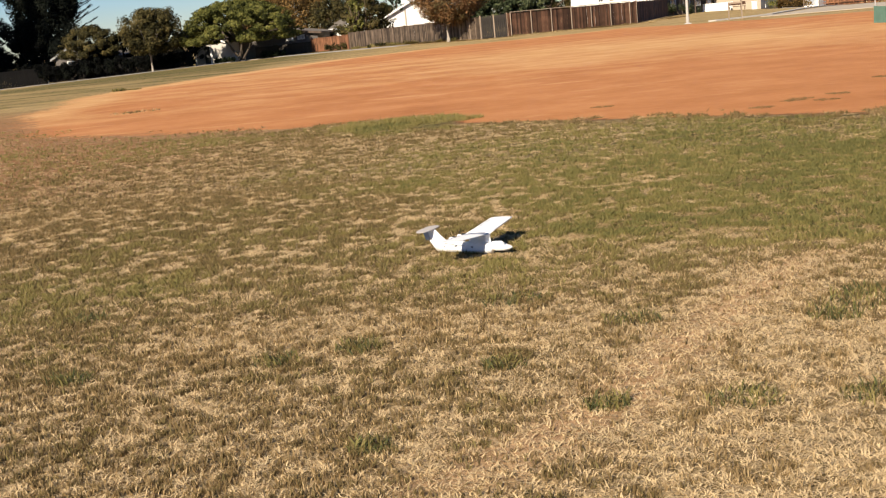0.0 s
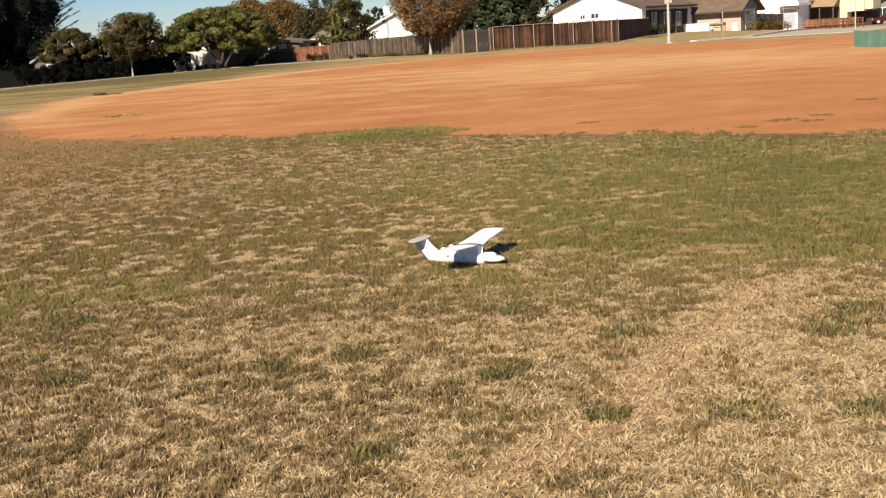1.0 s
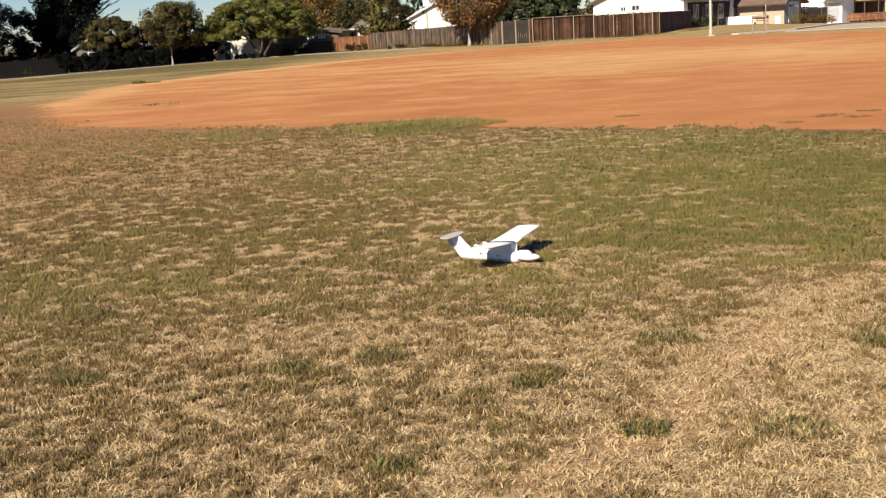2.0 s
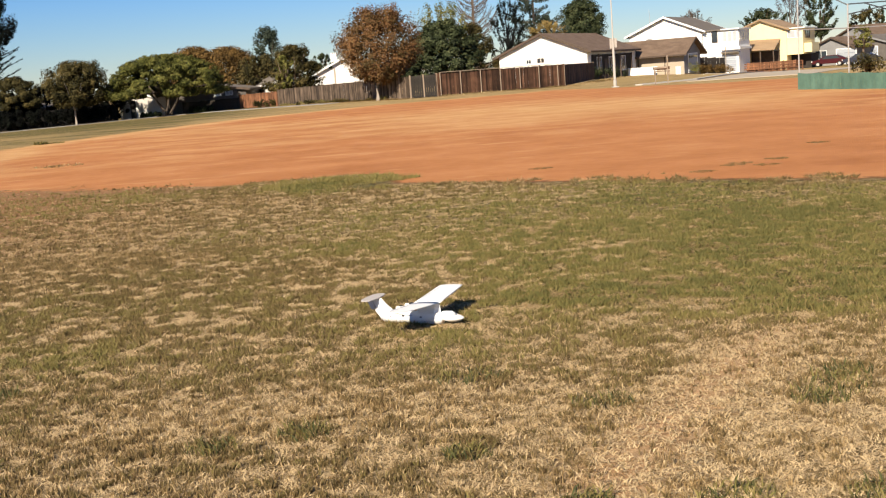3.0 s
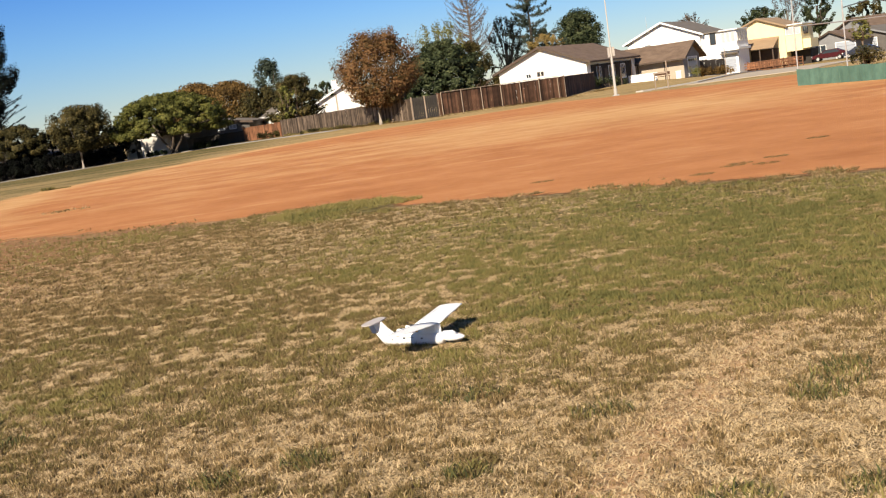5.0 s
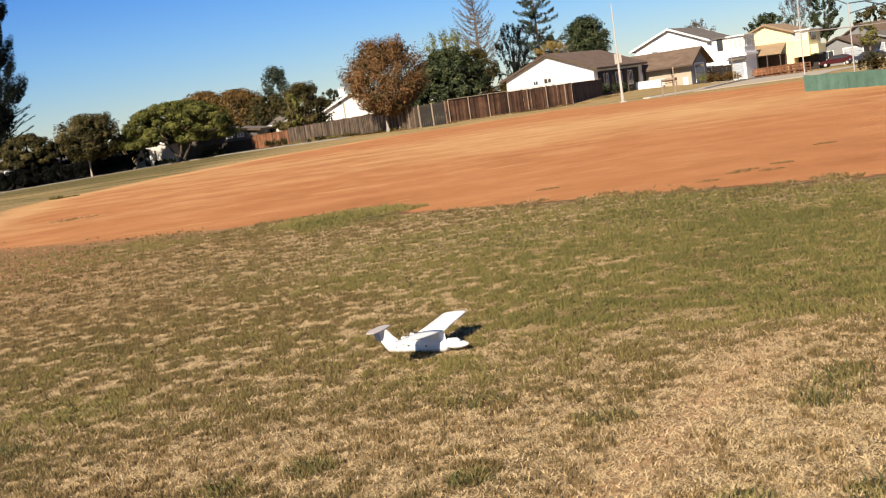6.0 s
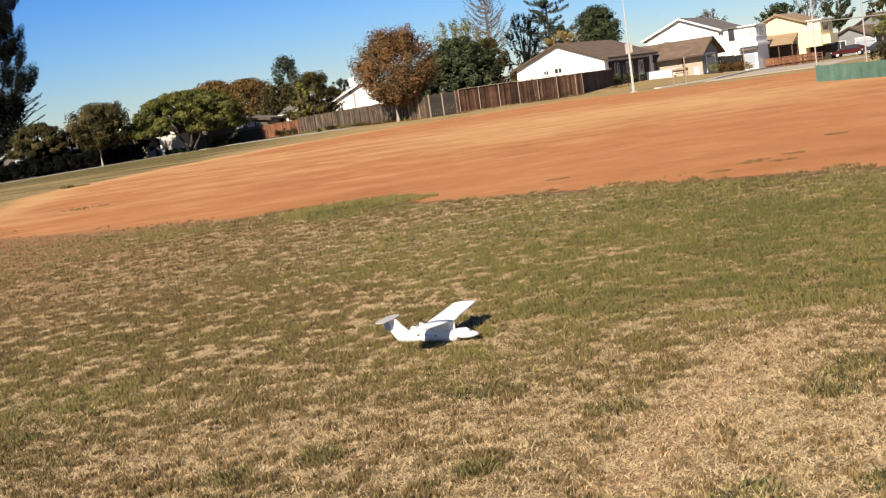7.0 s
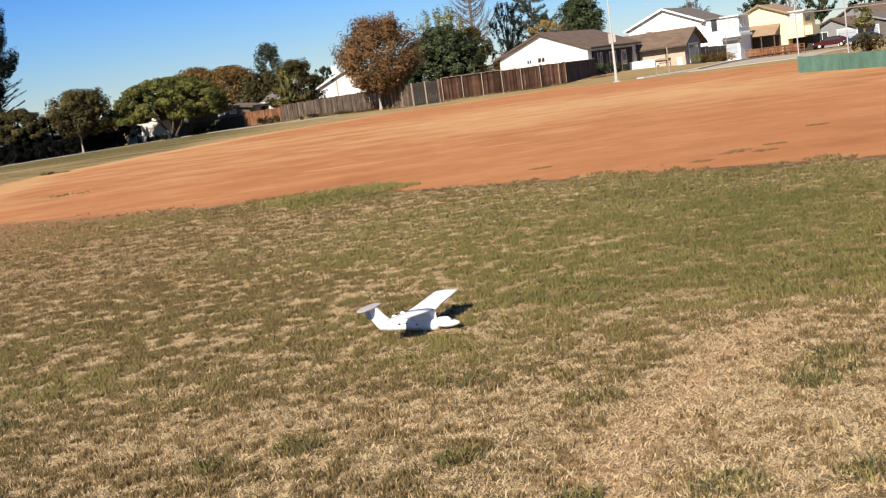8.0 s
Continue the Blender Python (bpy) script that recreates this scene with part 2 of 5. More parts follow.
M_DOOR = surface("grey_garage_door", (0.30, 0.33, 0.38), (0.38, 0.41, 0.46), 2, 0.55, vary=0.1)
M_FENCE = surface("weathered_fence_wood", (0.036, 0.027, 0.020), (0.150, 0.108, 0.078), 1.6, 0.9, fine=14, stretch=(3, 3, 0.5), vary=1.2, patch=0.55)
M_REDFENCE = surface("red_brown_fence_wood", (0.034, 0.017, 0.010), (0.100, 0.050, 0.030), 2.5, 0.85, fine=14, stretch=(3, 3, 0.4), vary=1.25, patch=0.55)
M_ORANGEFENCE = surface("orange_fence_wood", (0.11, 0.050, 0.027), (0.25, 0.115, 0.060), 2.5, 0.85, fine=14, stretch=(3, 3, 0.4), vary=0.9, patch=0.4)
M_POSTWOOD = surface("pale_post_wood", (0.21, 0.16, 0.12), (0.34, 0.265, 0.20), 3, 0.9, stretch=(2, 2, 0.4), vary=0.2)
M_STEEL = surface("galvanised_steel", (0.42, 0.40, 0.38), (0.56, 0.54, 0.51), 6, 0.5, 0.5, vary=0.15)
M_POLE = surface("pale_grey_paint", (0.33, 0.30, 0.265), (0.42, 0.385, 0.345), 3, 0.6, vary=0)
# wood blackened to carry deep tree shade in its colour
M_SHADEWOOD = surface("shade_black_wood", (0.004, 0.004, 0.004), (0.012, 0.011, 0.010), 2.5, 0.9, fine=14, stretch=(3, 3, 0.4), vary=0.3)
M_PATH = surface("worn_grey_path", (0.20, 0.19, 0.18), (0.31, 0.295, 0.28), 0.8, 0.9, fine=9, vary=0.1)
M_CONCRETE = surface("concrete", (0.30, 0.26, 0.215), (0.41, 0.36, 0.30), 0.8, 0.9, fine=9, vary=0.1)
M_KERB = surface("pale_kerb_concrete", (0.40, 0.37, 0.33), (0.52, 0.48, 0.43), 0.8, 0.9, fine=9, vary=0)
M_ASPHALT = surface("dusty_asphalt", (0.36, 0.300, 0.225), (0.46, 0.385, 0.295), 0.4, 0.9, fine=20, vary=0)
M_DARKSTEEL = surface("dark_painted_steel", (0.05, 0.06, 0.065), (0.09, 0.10, 0.105), 6, 0.5, 0.3, vary=0.15)
M_BLIND = surface("pale_window_blind", (0.36, 0.37, 0.38), (0.46, 0.47, 0.48), 3, 0.3, vary=0.3)
M_GREEN = surface("green_windscreen_cloth", (0.075, 0.150, 0.115), (0.130, 0.235, 0.180), 1.5, 0.8, fine=8, vary=0.1)
M_BARK = surface("bark", (0.10, 0.07, 0.05), (0.22, 0.165, 0.12), 3, 0.95, fine=16, strength=0.8, stretch=(2, 2, 0.5), vary=0.2)
M_DARKBARK = surface("dark_bark", (0.045, 0.034, 0.026), (0.10, 0.08, 0.062), 3, 0.95, fine=16, strength=0.8, stretch=(2, 2, 0.5), vary=0.2)
M_PALEBARK = surface("pale_bark", (0.25, 0.215, 0.18), (0.37, 0.325, 0.275), 3, 0.95, fine=16, strength=0.6, stretch=(2, 2, 0.5), vary=0.1)
M_CARPAINT = surface("dark_red_car_paint", (0.045, 0.008, 0.010), (0.065, 0.012, 0.014), 4, 0.25, vary=0)
M_CARBLUE = surface("dark_blue_car_paint", (0.025, 0.028, 0.045), (0.04, 0.045, 0.065), 4, 0.25, vary=0)
M_RUBBER = surface("tyre_rubber", (0.018, 0.018, 0.018), (0.035, 0.035, 0.035), 10, 0.9, vary=0)
M_GLASS, gn, gl, gb = shader("window_glass", 0.08)
gb.inputs["Base Color"].default_value = (0.035, 0.045, 0.055, 1)
gb.inputs["Specular IOR Level"].default_value = 0.6
L_GREEN = leaf_surface("green_leaves", ((0.2, (0.0170, 0.0200, 0.0050)), (0.5, (0.088, 0.092, 0.022)), (0.8, (0.190, 0.176, 0.048))))
L_DARK = leaf_surface("dark_green_leaves", ((0.2, (0.0080, 0.0120, 0.0055)), (0.5, (0.042, 0.054, 0.024)), (0.8, (0.115, 0.128, 0.060))))
L_OLIVE = leaf_surface("olive_brown_leaves", ((0.2, (0.0120, 0.0120, 0.0045)), (0.5, (0.058, 0.050, 0.018)), (0.8, (0.144, 0.110, 0.040))))
L_RED = leaf_surface("autumn_red_leaves", ((0.12, (0.030, 0.022, 0.009)), (0.34, (0.100, 0.070, 0.028)), (0.54, (0.165, 0.084, 0.036)), (0.74, (0.205, 0.112, 0.047)), (0.92, (0.190, 0.140, 0.058))))
L_ORANGE = leaf_surface("autumn_orange_leaves", ((0.2, (0.0275, 0.0180, 0.0060)), (0.5, (0.125, 0.075, 0.025)), (0.8, (0.237, 0.144, 0.048))))
L_YELLOW = leaf_surface("yellow_green_leaves", ((0.2, (0.075, 0.080, 0.018)), (0.5, (0.16, 0.155, 0.04)), (0.8, (0.26, 0.24, 0.075))))
L_GOLD = leaf_surface("golden_leaves", ((0.2, (0.11, 0.075, 0.022)), (0.5, (0.25, 0.175, 0.058)), (0.8, (0.38, 0.28, 0.11))))
# dark needles, lowered further so that deep shadow sits in the colour
L_SHADEPINE = leaf_surface("shade_dark_needles", ((0.2, (0.002, 0.003, 0.002)), (0.5, (0.005, 0.007, 0.005)), (0.8, (0.014, 0.017, 0.012))), 0.9, 0.05)
# leaves near black: the corner's shade is painted into their colour
L_SHADE = leaf_surface("shade_dark_ivy", ((0.2, (0.002, 0.002, 0.002)), (0.5, (0.004, 0.005, 0.004)), (0.8, (0.010, 0.012, 0.008))), 0.95, 0.02)
# foam in its shaded tone, with warm light from the grass mixed in
M_TAILSHADE = surface("shaded_warm_foam", (0.40, 0.36, 0.34), (0.46, 0.42, 0.40), 20, 0.8, fine=200, strength=0.05, vary=0)
L_BLUE = leaf_surface("blue_green_needles", ((0.2, (0.022, 0.032, 0.022)), (0.5, (0.046, 0.060, 0.042)), (0.8, (0.085, 0.10, 0.07))), clear=0.1)
L_GREYBROWN = leaf_surface("grey_brown_twigs", ((0.2, (0.06, 0.05, 0.04)), (0.5, (0.11, 0.09, 0.075)), (0.8, (0.18, 0.155, 0.13))), clear=0.1)


# ---- building helpers ----
def part(name, bm, material, parent=None, label="", smooth=False):
    """Links a bmesh as one mesh object under a thing or under a part."""
    me = bpy.data.meshes.new(name)
    bmesh.ops.recalc_face_normals(bm, faces=bm.faces)
    bm.to_mesh(me)
    bm.free()
    return mesh_part(name, me, material, parent, label, smooth)


def mesh_part(name, me, material, parent=None, label="", smooth=False):
    me.materials.clear()
    me.materials.append(material)
    if smooth:
        me.polygons.foreach_set("use_smooth", [True] * len(me.polygons))
    ob = new(name, me)
    ob.parent = parent
    return tagged(ob, label)


def thing(name, m, label, category, group="", kind=""):
    ob = new(name)
    ob.matrix_basis = m
    ob.empty_display_size = 0.2
    return tagged(ob, label, category, group, kind)


def box(bm, lo, hi, bevel=0.0):
    r = bmesh.ops.create_cube(bm, size=1.0)
    lo, hi = Vector(lo), Vector(hi)
    for v in r["verts"]:
        v.co = Vector((lo[k] + (v.co[k] + 0.5) * (hi[k] - lo[k]) for k in range(3)))
    if bevel:
        bmesh.ops.bevel(bm, geom=list({e for v in r["verts"] for e in v.link_edges}), offset=bevel, segments=2, affect="EDGES", profile=0.6)
    return bm


def boxes(*spans, bevel=0.0):
    bm = bmesh.new()
    for lo, hi in spans:
        box(bm, lo, hi, bevel)
    return bm


def tube(bm, points, radii, sides=8):
    """A tapered round bar along points."""
    rings = []
    for k, (p, r) in enumerate(zip(points, radii)):
        a = Vector(points[max(k - 1, 0)])
        b = Vector(points[min(k + 1, len(points) - 1)])
        q = (b - a).normalized().to_track_quat("Z", "Y")
        rings.append([bm.verts.new(Vector(p) + q @ Vector((r * math.cos(t), r * math.sin(t), 0))) for t in (2 * math.pi * s / sides for s in range(sides))])
    for a, b in zip(rings, rings[1:]):
        for s in range(sides):
            bm.faces.new((a[s], a[(s + 1) % sides], b[(s + 1) % sides], b[s]))
    bm.faces.new(list(reversed(rings[0])))
    bm.faces.new(rings[-1])
    return bm


def loft(bm, rings):
    """Skin over rings of equal count, closed at both ends."""
    vs = [[bm.verts.new(p) for p in ring] for ring in rings]
    n = len(vs[0])
    for a, b in zip(vs, vs[1:]):
        for s in range(n):
            bm.faces.new((a[s], a[(s + 1) % n], b[(s + 1) % n], b[s]))
    bm.faces.new(list(reversed(vs[0])))
    bm.faces.new(vs[-1])
    return bm


def smooth_step(a, b, x):
    k = np.clip((x - a) / (b - a), 0, 1)
    return k * k * (3 - 2 * k)


def ground_z(x, y):
    """The lie of the land: level field, falling away to both streets."""
    return -np.clip(-0.0225 * x - 0.06, 0, 1.05) * smooth_step(55, 108, y) - 1.0 * smooth_step(24, 46, x) * smooth_step(62, 120, y)


def soft_noise(x, y, size, seed):
    """Smooth value noise, 0 to 1, over the plan."""
    g = np.random.default_rng(seed).random((97, 97))
    u, v = np.asarray(x) / size + 500, np.asarray(y) / size + 500
    i, j = np.floor(u).astype(int), np.floor(v).astype(int)
    a, b = u - i, v - j
    a, b = a * a * (3 - 2 * a), b * b * (3 - 2 * b)
    i, j, i2, j2 = i % 97, j % 97, (i + 1) % 97, (j + 1) % 97
    return (g[i, j] * (1 - a) + g[i2, j] * a) * (1 - b) + (g[i, j2] * (1 - a) + g[i2, j2] * a) * b


# ---- ground ----
INFIELD = np.array([(15, 7), (5.4, 13.8), (1.84, 16.4), (0.07, 17.6), (-4.8, 20.8), (-8.7, 23.1), (-10.6, 26.5), (-12.4, 31), (-13.9, 34), (-14.2, 39), (-15.4, 42),
                    (-15.6, 48), (-14.4, 51), (-12.8, 57.5), (-10.9, 63), (-8.6, 69), (-5, 72), (-1.9, 76), (4.6, 77.5), (10.8, 82), (12.8, 75), (15.7, 72), (18, 67), (26, 62), (60, 50), (60, -20)])


def inside_infield(x, y):
    """Signed distance to the infield's edge, inside positive."""
    x, y = np.asarray(x, float), np.asarray(y, float)
    near, odd = np.full(x.shape, 1e9), np.zeros(x.shape, bool)
    for (ax, ay), (bx, by) in zip(INFIELD, np.roll(INFIELD, -1, 0)):
        k = np.clip(((x - ax) * (bx - ax) + (y - ay) * (by - ay)) / ((bx - ax) ** 2 + (by - ay) ** 2), 0, 1)
        near = np.minimum(near, np.hypot(x - ax - k * (bx - ax), y - ay - k * (by - ay)))
        odd ^= ((ay > y) != (by > y)) & (x < (bx - ax) * (y - ay) / (by - ay + 1e-12) + ax)
    tongue = 2.3 * np.exp(-((x + 1.15) / 1.15) ** 2 - ((y - 19.5) / 0.95) ** 2)    # turf creeping out over the dirt
    return np.where(odd, near, -near) - tongue


def bump_at(x, y, cx, cy, rx, ry):
    return np.exp(-((x - cx) / rx) ** 2 - ((y - cy) / ry) ** 2)


def greenness(x, y):
    """How green the turf is, 0 dry to 1 lush."""
    g = 0.17 + 0.80 * bump_at(x, y, 3.2, 10.8, 3.7, 3.9) + 0.14 * bump_at(x, y, 1.2, 9.4, 1.5, 1.2) + 0.30 * bump_at(x, y, 2.4, 7.4, 2.4, 1.3) + 0.9 * bump_at(x, y, -1.45, 18.2, 1.7, 1.2)
    g += 0.22 * bump_at(x, y, -2.4, 9.3, 1.3, 1.4) + 0.12 * bump_at(x, y, -0.6, 11.5, 1.6, 1.6) + 0.12 * bump_at(x, y, -1.2, 7.0, 1.0, 0.6)
    g -= 0.25 * bump_at(x, y, 1.1, 4.6, 1.0, 1.5) + 0.15 * bump_at(x, y, -3.8, 15, 3, 4)
    g -= 0.16 * smooth_step(1.2, -1.5, x + 0.12 * (y - 9)) * smooth_step(6, 9, y) * smooth_step(19, 17, y)
    return g + 0.55 * (soft_noise(x, y, 0.8, 3) - 0.5) + 0.35 * (soft_noise(x, y, 2.4, 4) - 0.5)


def matting(x, y):
    """Where dead straw lies matted (0) and where tufts stand (1), in patches a hand or two wide."""
    return np.clip(0.5 + 1.7 * (0.65 * soft_noise(x, y, 0.065, 16) + 0.35 * soft_noise(x, y, 0.15, 13) - 0.5), 0, 1)


TRACK = ((-0.2, 3.4), (0.45, 4.09), (0.91, 4.95), (1.55, 5.97), (1.92, 6.5), (2.9, 7.6))


def worn_track(x, y):
    """A faint path worn through the dry turf, 1 along its middle."""
    near = np.full(np.shape(x), 1e9)
    for (ax, ay), (bx, by) in zip(TRACK, TRACK[1:]):
        k = np.clip(((x - ax) * (bx - ax) + (y - ay) * (by - ay)) / ((bx - ax) ** 2 + (by - ay) ** 2), 0, 1)
        near = np.minimum(near, np.hypot(x - ax - k * (bx - ax), y - ay - k * (by - ay)))
    return np.exp(-(near / 0.17) ** 2) * smooth_step(7.6, 6.0, y)


def sheet(name, xs, ys, material):
    x, y = np.meshgrid(xs, ys)
    z = ground_z(x, y)
    co = np.stack([x, y, z], -1).reshape(-1, 3)
    nx, ny = len(xs), len(ys)
    k = (np.arange(ny - 1)[:, None] * nx + np.arange(nx - 1)).ravel()
    quads = np.stack([k, k + 1, k + nx + 1, k + nx], -1)
    me = bpy.data.meshes.new(name)
    me.from_pydata(co.tolist(), [], quads.tolist())
    me.polygons.foreach_set("use_smooth", [True] * len(me.polygons))
    return me, co


far_steps = [80, 110, 160, 260, 500, 1000, 2000, 4000]
xs = np.r_[[-v for v in reversed(far_steps)], np.arange(-60, -9, 0.8), np.arange(-9, 9, 0.3), np.arange(9, 60.1, 0.8), far_steps]
ys = np.r_[[-v for v in reversed(far_steps)], np.arange(-8, 3, 0.5), np.arange(3, 20, 0.2), np.arange(20, 24, 0.3), np.arange(24, 200, 1.0), [v + 200 for v in far_steps]]
me, co = sheet("ground", xs, ys, M_FIELD)
d = inside_infield(co[:, 0], co[:, 1])
soft_edge = np.where(co[:, 1] < 30, 0.5 + 2.3 * smooth_step(-3, -9, co[:, 0]), 2.6)
masks = {"dirt": np.clip(0.5 + 0.5 * d / soft_edge, -0.6, 1.6),
         "green": np.where(co[:, 1] > 40, 0.05 + 0.32 * smooth_step(-8, -16, co[:, 0]) + 0.6 * bump_at(co[:, 0], co[:, 1], -28, 92, 16, 34) + 0.5 * (soft_noise(co[:, 0], co[:, 1], 5, 21) - 0.5), greenness(co[:, 0], co[:, 1])),
         "rim": 0.8 * smooth_step(30, 22, co[:, 1]) * smooth_step(-3.5, 0.5, co[:, 0]),
         "soil": 0.95 * smooth_step(0.0, -6.0, co[:, 0] + 0.25 * (20 - co[:, 1])) * smooth_step(8, 12, co[:, 1]) * smooth_step(40, 30, co[:, 1]),
         "track": 0.85 * worn_track(co[:, 0], co[:, 1]),
         "straw": smooth_step(24, 42, co[:, 1]),
         "tan": 0.05 + 0.75 * bump_at(co[:, 0], co[:, 1], 6, 44, 12, 13) + 0.3 * bump_at(co[:, 0], co[:, 1], -10, 55, 5, 16) + 0.1 * bump_at(co[:, 0], co[:, 1], -9, 30, 6, 9) + 0.8 * np.exp(-((d - 0.7) / 1.1) ** 2) * smooth_step(26, 34, co[:, 1]) * smooth_step(14, 8, co[:, 0])}
for name, values in masks.items():
    me.attributes.new(name, "FLOAT", "POINT").data.foreach_set("value", values.astype(np.float32))
tagged(mesh_part("ground", me, M_FIELD), "sports field of dry turf with a bare red dirt infield", "ground", kind="structure")


# ---- grass ----
def blades(name, x, y, z, height, width, tone, lean, seed, parent=None, bent=True):
    """One mesh of tapering blades of grass, bent, or straight where they are small."""
    r = np.random.default_rng(seed)
    n = len(x)
    turn = r.random(n) * 2 * np.pi
    face = r.random(n) * 2 * np.pi
    fx, fy = np.cos(turn), np.sin(turn)
    wx, wy = np.cos(face) * width / 2, np.sin(face) * width / 2
    base = np.stack([x, y, z], -1)
    mid = base + np.stack([fx * height * lean * 0.35, fy * height * lean * 0.35, height * 0.6 / np.sqrt(1 + (lean * 0.5) ** 2)], -1)
    tip = base + np.stack([fx * height * lean, fy * height * lean, height / np.sqrt(1 + lean ** 2)], -1)
    w = np.stack([wx, wy, 0 * wx], -1)
    me = bpy.data.meshes.new(name)
    if not bent:
        co = np.stack([base - w, base + w, tip], 1).reshape(-1, 3)
        me.vertices.add(3 * n)
        me.vertices.foreach_set("co", co.ravel().astype(np.float32))
        me.loops.add(3 * n)
        me.loops.foreach_set("vertex_index", np.arange(3 * n, dtype=np.int32))
        me.polygons.add(n)
        me.polygons.foreach_set("loop_start", (np.arange(n) * 3).astype(np.int32))
        me.update(calc_edges=True)
        me.attributes.new("tone", "FLOAT", "POINT").data.foreach_set("value", np.repeat(np.clip(tone, 0, 1), 3).astype(np.float32))
        return mesh_part(name, me, M_BLADE, parent)
    co = np.stack([base - w, base + w, mid + w * 0.8, mid - w * 0.8, tip], 1).reshape(-1, 3)
    k = np.arange(n)[:, None] * 5
    quads, tris = k + [0, 1, 2, 3], k + [3, 2, 4]
    me.vertices.add(5 * n)
    me.vertices.foreach_set("co", co.ravel().astype(np.float32))
    me.loops.add(7 * n)
    me.loops.foreach_set("vertex_index", np.concatenate([quads, tris], 1).ravel().astype(np.int32))
    me.polygons.add(2 * n)
    me.polygons.foreach_set("loop_start", np.stack([np.arange(n) * 7, np.arange(n) * 7 + 4], 1).ravel().astype(np.int32))
    me.update(calc_edges=True)
    me.attributes.new("tone", "FLOAT", "POINT").data.foreach_set("value", np.repeat(np.clip(tone, 0, 1), 5).astype(np.float32))
    return mesh_part(name, me, M_BLADE, parent)


def scatter(seed, n, near, far, spread):
    """Random places on the turf between two distances, over the width that the field opens."""
    r = np.random.default_rng(seed)
    y = np.sqrt(r.random(n) * (far ** 2 - near ** 2) + near ** 2)
    x = (r.random(n) * 2 - 1) * (y * spread + 0.6)
    return x, y, r


for seed, (n, near, far, tall, wide, grain) in enumerate(((440000, 2.7, 6.5, 0.027, 0.0056, 0.9), (720000, 6.5, 12.0, 0.034, 0.0095, 1.3), (420000, 12.0, 20.0, 0.036, 0.0135, 1.9), (120000, 20.0, 27.0, 0.036, 0.020, 2.6))):
    # blades stand in small tufts that share their tone and height
    share = 6
    x, y, r = scatter(seed + 11, n // share, near - 0.5, far + 0.5, 0.50)
    own = np.repeat(r.random(n // share), share)
    x, y = np.repeat(x, share), np.repeat(y, share)
    n = len(x)
    tx, ty = x, y
    x, y = x + 0.0095 * grain * r.normal(size=n), y + 0.0095 * grain * r.normal(size=n)
    d = inside_infield(x, y) + 1.3 * (soft_noise(x, y, 0.9, 8) - 0.5) + 0.8 * (soft_noise(x, y, 0.25, 9) - 0.5)
    g = greenness(x, y)
    # clumps: flattened pale straw in some, standing olive-brown tufts in others, thin between the two
    far_off = smooth_step(4.5, 9, y)
    c = (0.36 - 0.10 * far_off) * soft_noise(x, y, 0.036 * grain, 15) + (0.40 - 0.10 * far_off) * soft_noise(x, y, 0.080 * grain, 14) + (0.24 + 0.20 * far_off) * matting(x, y)
    c = np.clip(0.50 + 0.035 * far_off + (2.1 + 0.35 * far_off) * (c - 0.5) + 0.12 * (g - 0.3) - 0.06 * smooth_step(7, 4.5, y) - 0.17 * bump_at(x, y, 1.6, 3.9, 1.2, 1.4) - 0.10 * smooth_step(0.6, 1.4, x) * smooth_step(6.2, 4.8, y) + 0.13 * smooth_step(0.3, -2.2, x + 0.1 * (y - 5)) - 0.22 * worn_track(x, y) + 0.52 * (own - 0.5), 0, 1)
    sparse = smooth_step(-6.5, -2.0, x + 0.25 * (20 - y)) * 0.7 + 0.3
    tuft = bump_at(x, y, -1.25, 18.9, 1.3, 1.1)
    keep = (d < -0.05) & (r.random(n) < (0.30 + 1.5 * np.abs(c - 0.5)) * np.where(y > 9, np.maximum(sparse, tuft), 1) * (1 - 0.6 * worn_track(x, y)) * smooth_step(near - 0.5, near + 0.5, y) * smooth_step(far + 0.5, far - 0.5, y))
    x, y, g, c, tuft, own, sparse, d, far_off = x[keep], y[keep], g[keep], c[keep], tuft[keep], own[keep], sparse[keep], d[keep], far_off[keep]
    n = len(x)
    up = 0.35 * r.random(n) + 0.65 * (own * 7.3 % 1) < smooth_step(0.28, 0.64, c)
    green = np.clip(g, -0.1, 1.1)
    h = tall * np.where(up, 1.15, 0.95) * (0.55 + 0.5 * r.random(n) + 0.45 * (own * 3.7 % 1)) * (1 + 0.7 * tuft)
    lie = smooth_step(5, 8, y)
    tone = np.where(up, 0.34 + 0.46 * green, 0.02 + 0.46 * green) + (0.34 + 0.14 * far_off) * (c - 0.5) + 0.20 * (own * 5.1 % 1 - 0.5) + 0.12 * (r.random(n) - 0.5) + 0.30 * (1 - sparse) * smooth_step(8, 11, y)
    # stray dead blades in the green tufts and brown ones in the straw
    stray = r.random(n)
    tone = np.where(up & (stray < 0.10 * smooth_step(9, 5, y)), 0.10 + 0.2 * r.random(n), np.where(~up & (stray < 0.14 * smooth_step(9, 5, y)), 0.42 + 0.2 * r.random(n), tone))
    tone = np.maximum(tone, (0.06 + 0.12 * r.random(n)) * smooth_step(8, 14, y))
    lush = 0.22 * smooth_step(0.35, 0.8, g) * lie
    tone = tone * (1 - lush) + lush * (0.74 + 0.12 * (r.random(n) - 0.5)) + 0.15 * (c - 0.5) * smooth_step(0.3, 0.65, g) * lie
    # torn, taller clods of dead turf along the edge of the dirt
    edge = np.exp(-((d + 0.15) / 0.28) ** 2) * smooth_step(-9, -4, x)
    h = h * (1 + 0.5 * edge * (own * 9.1 % 1 > 0.55))
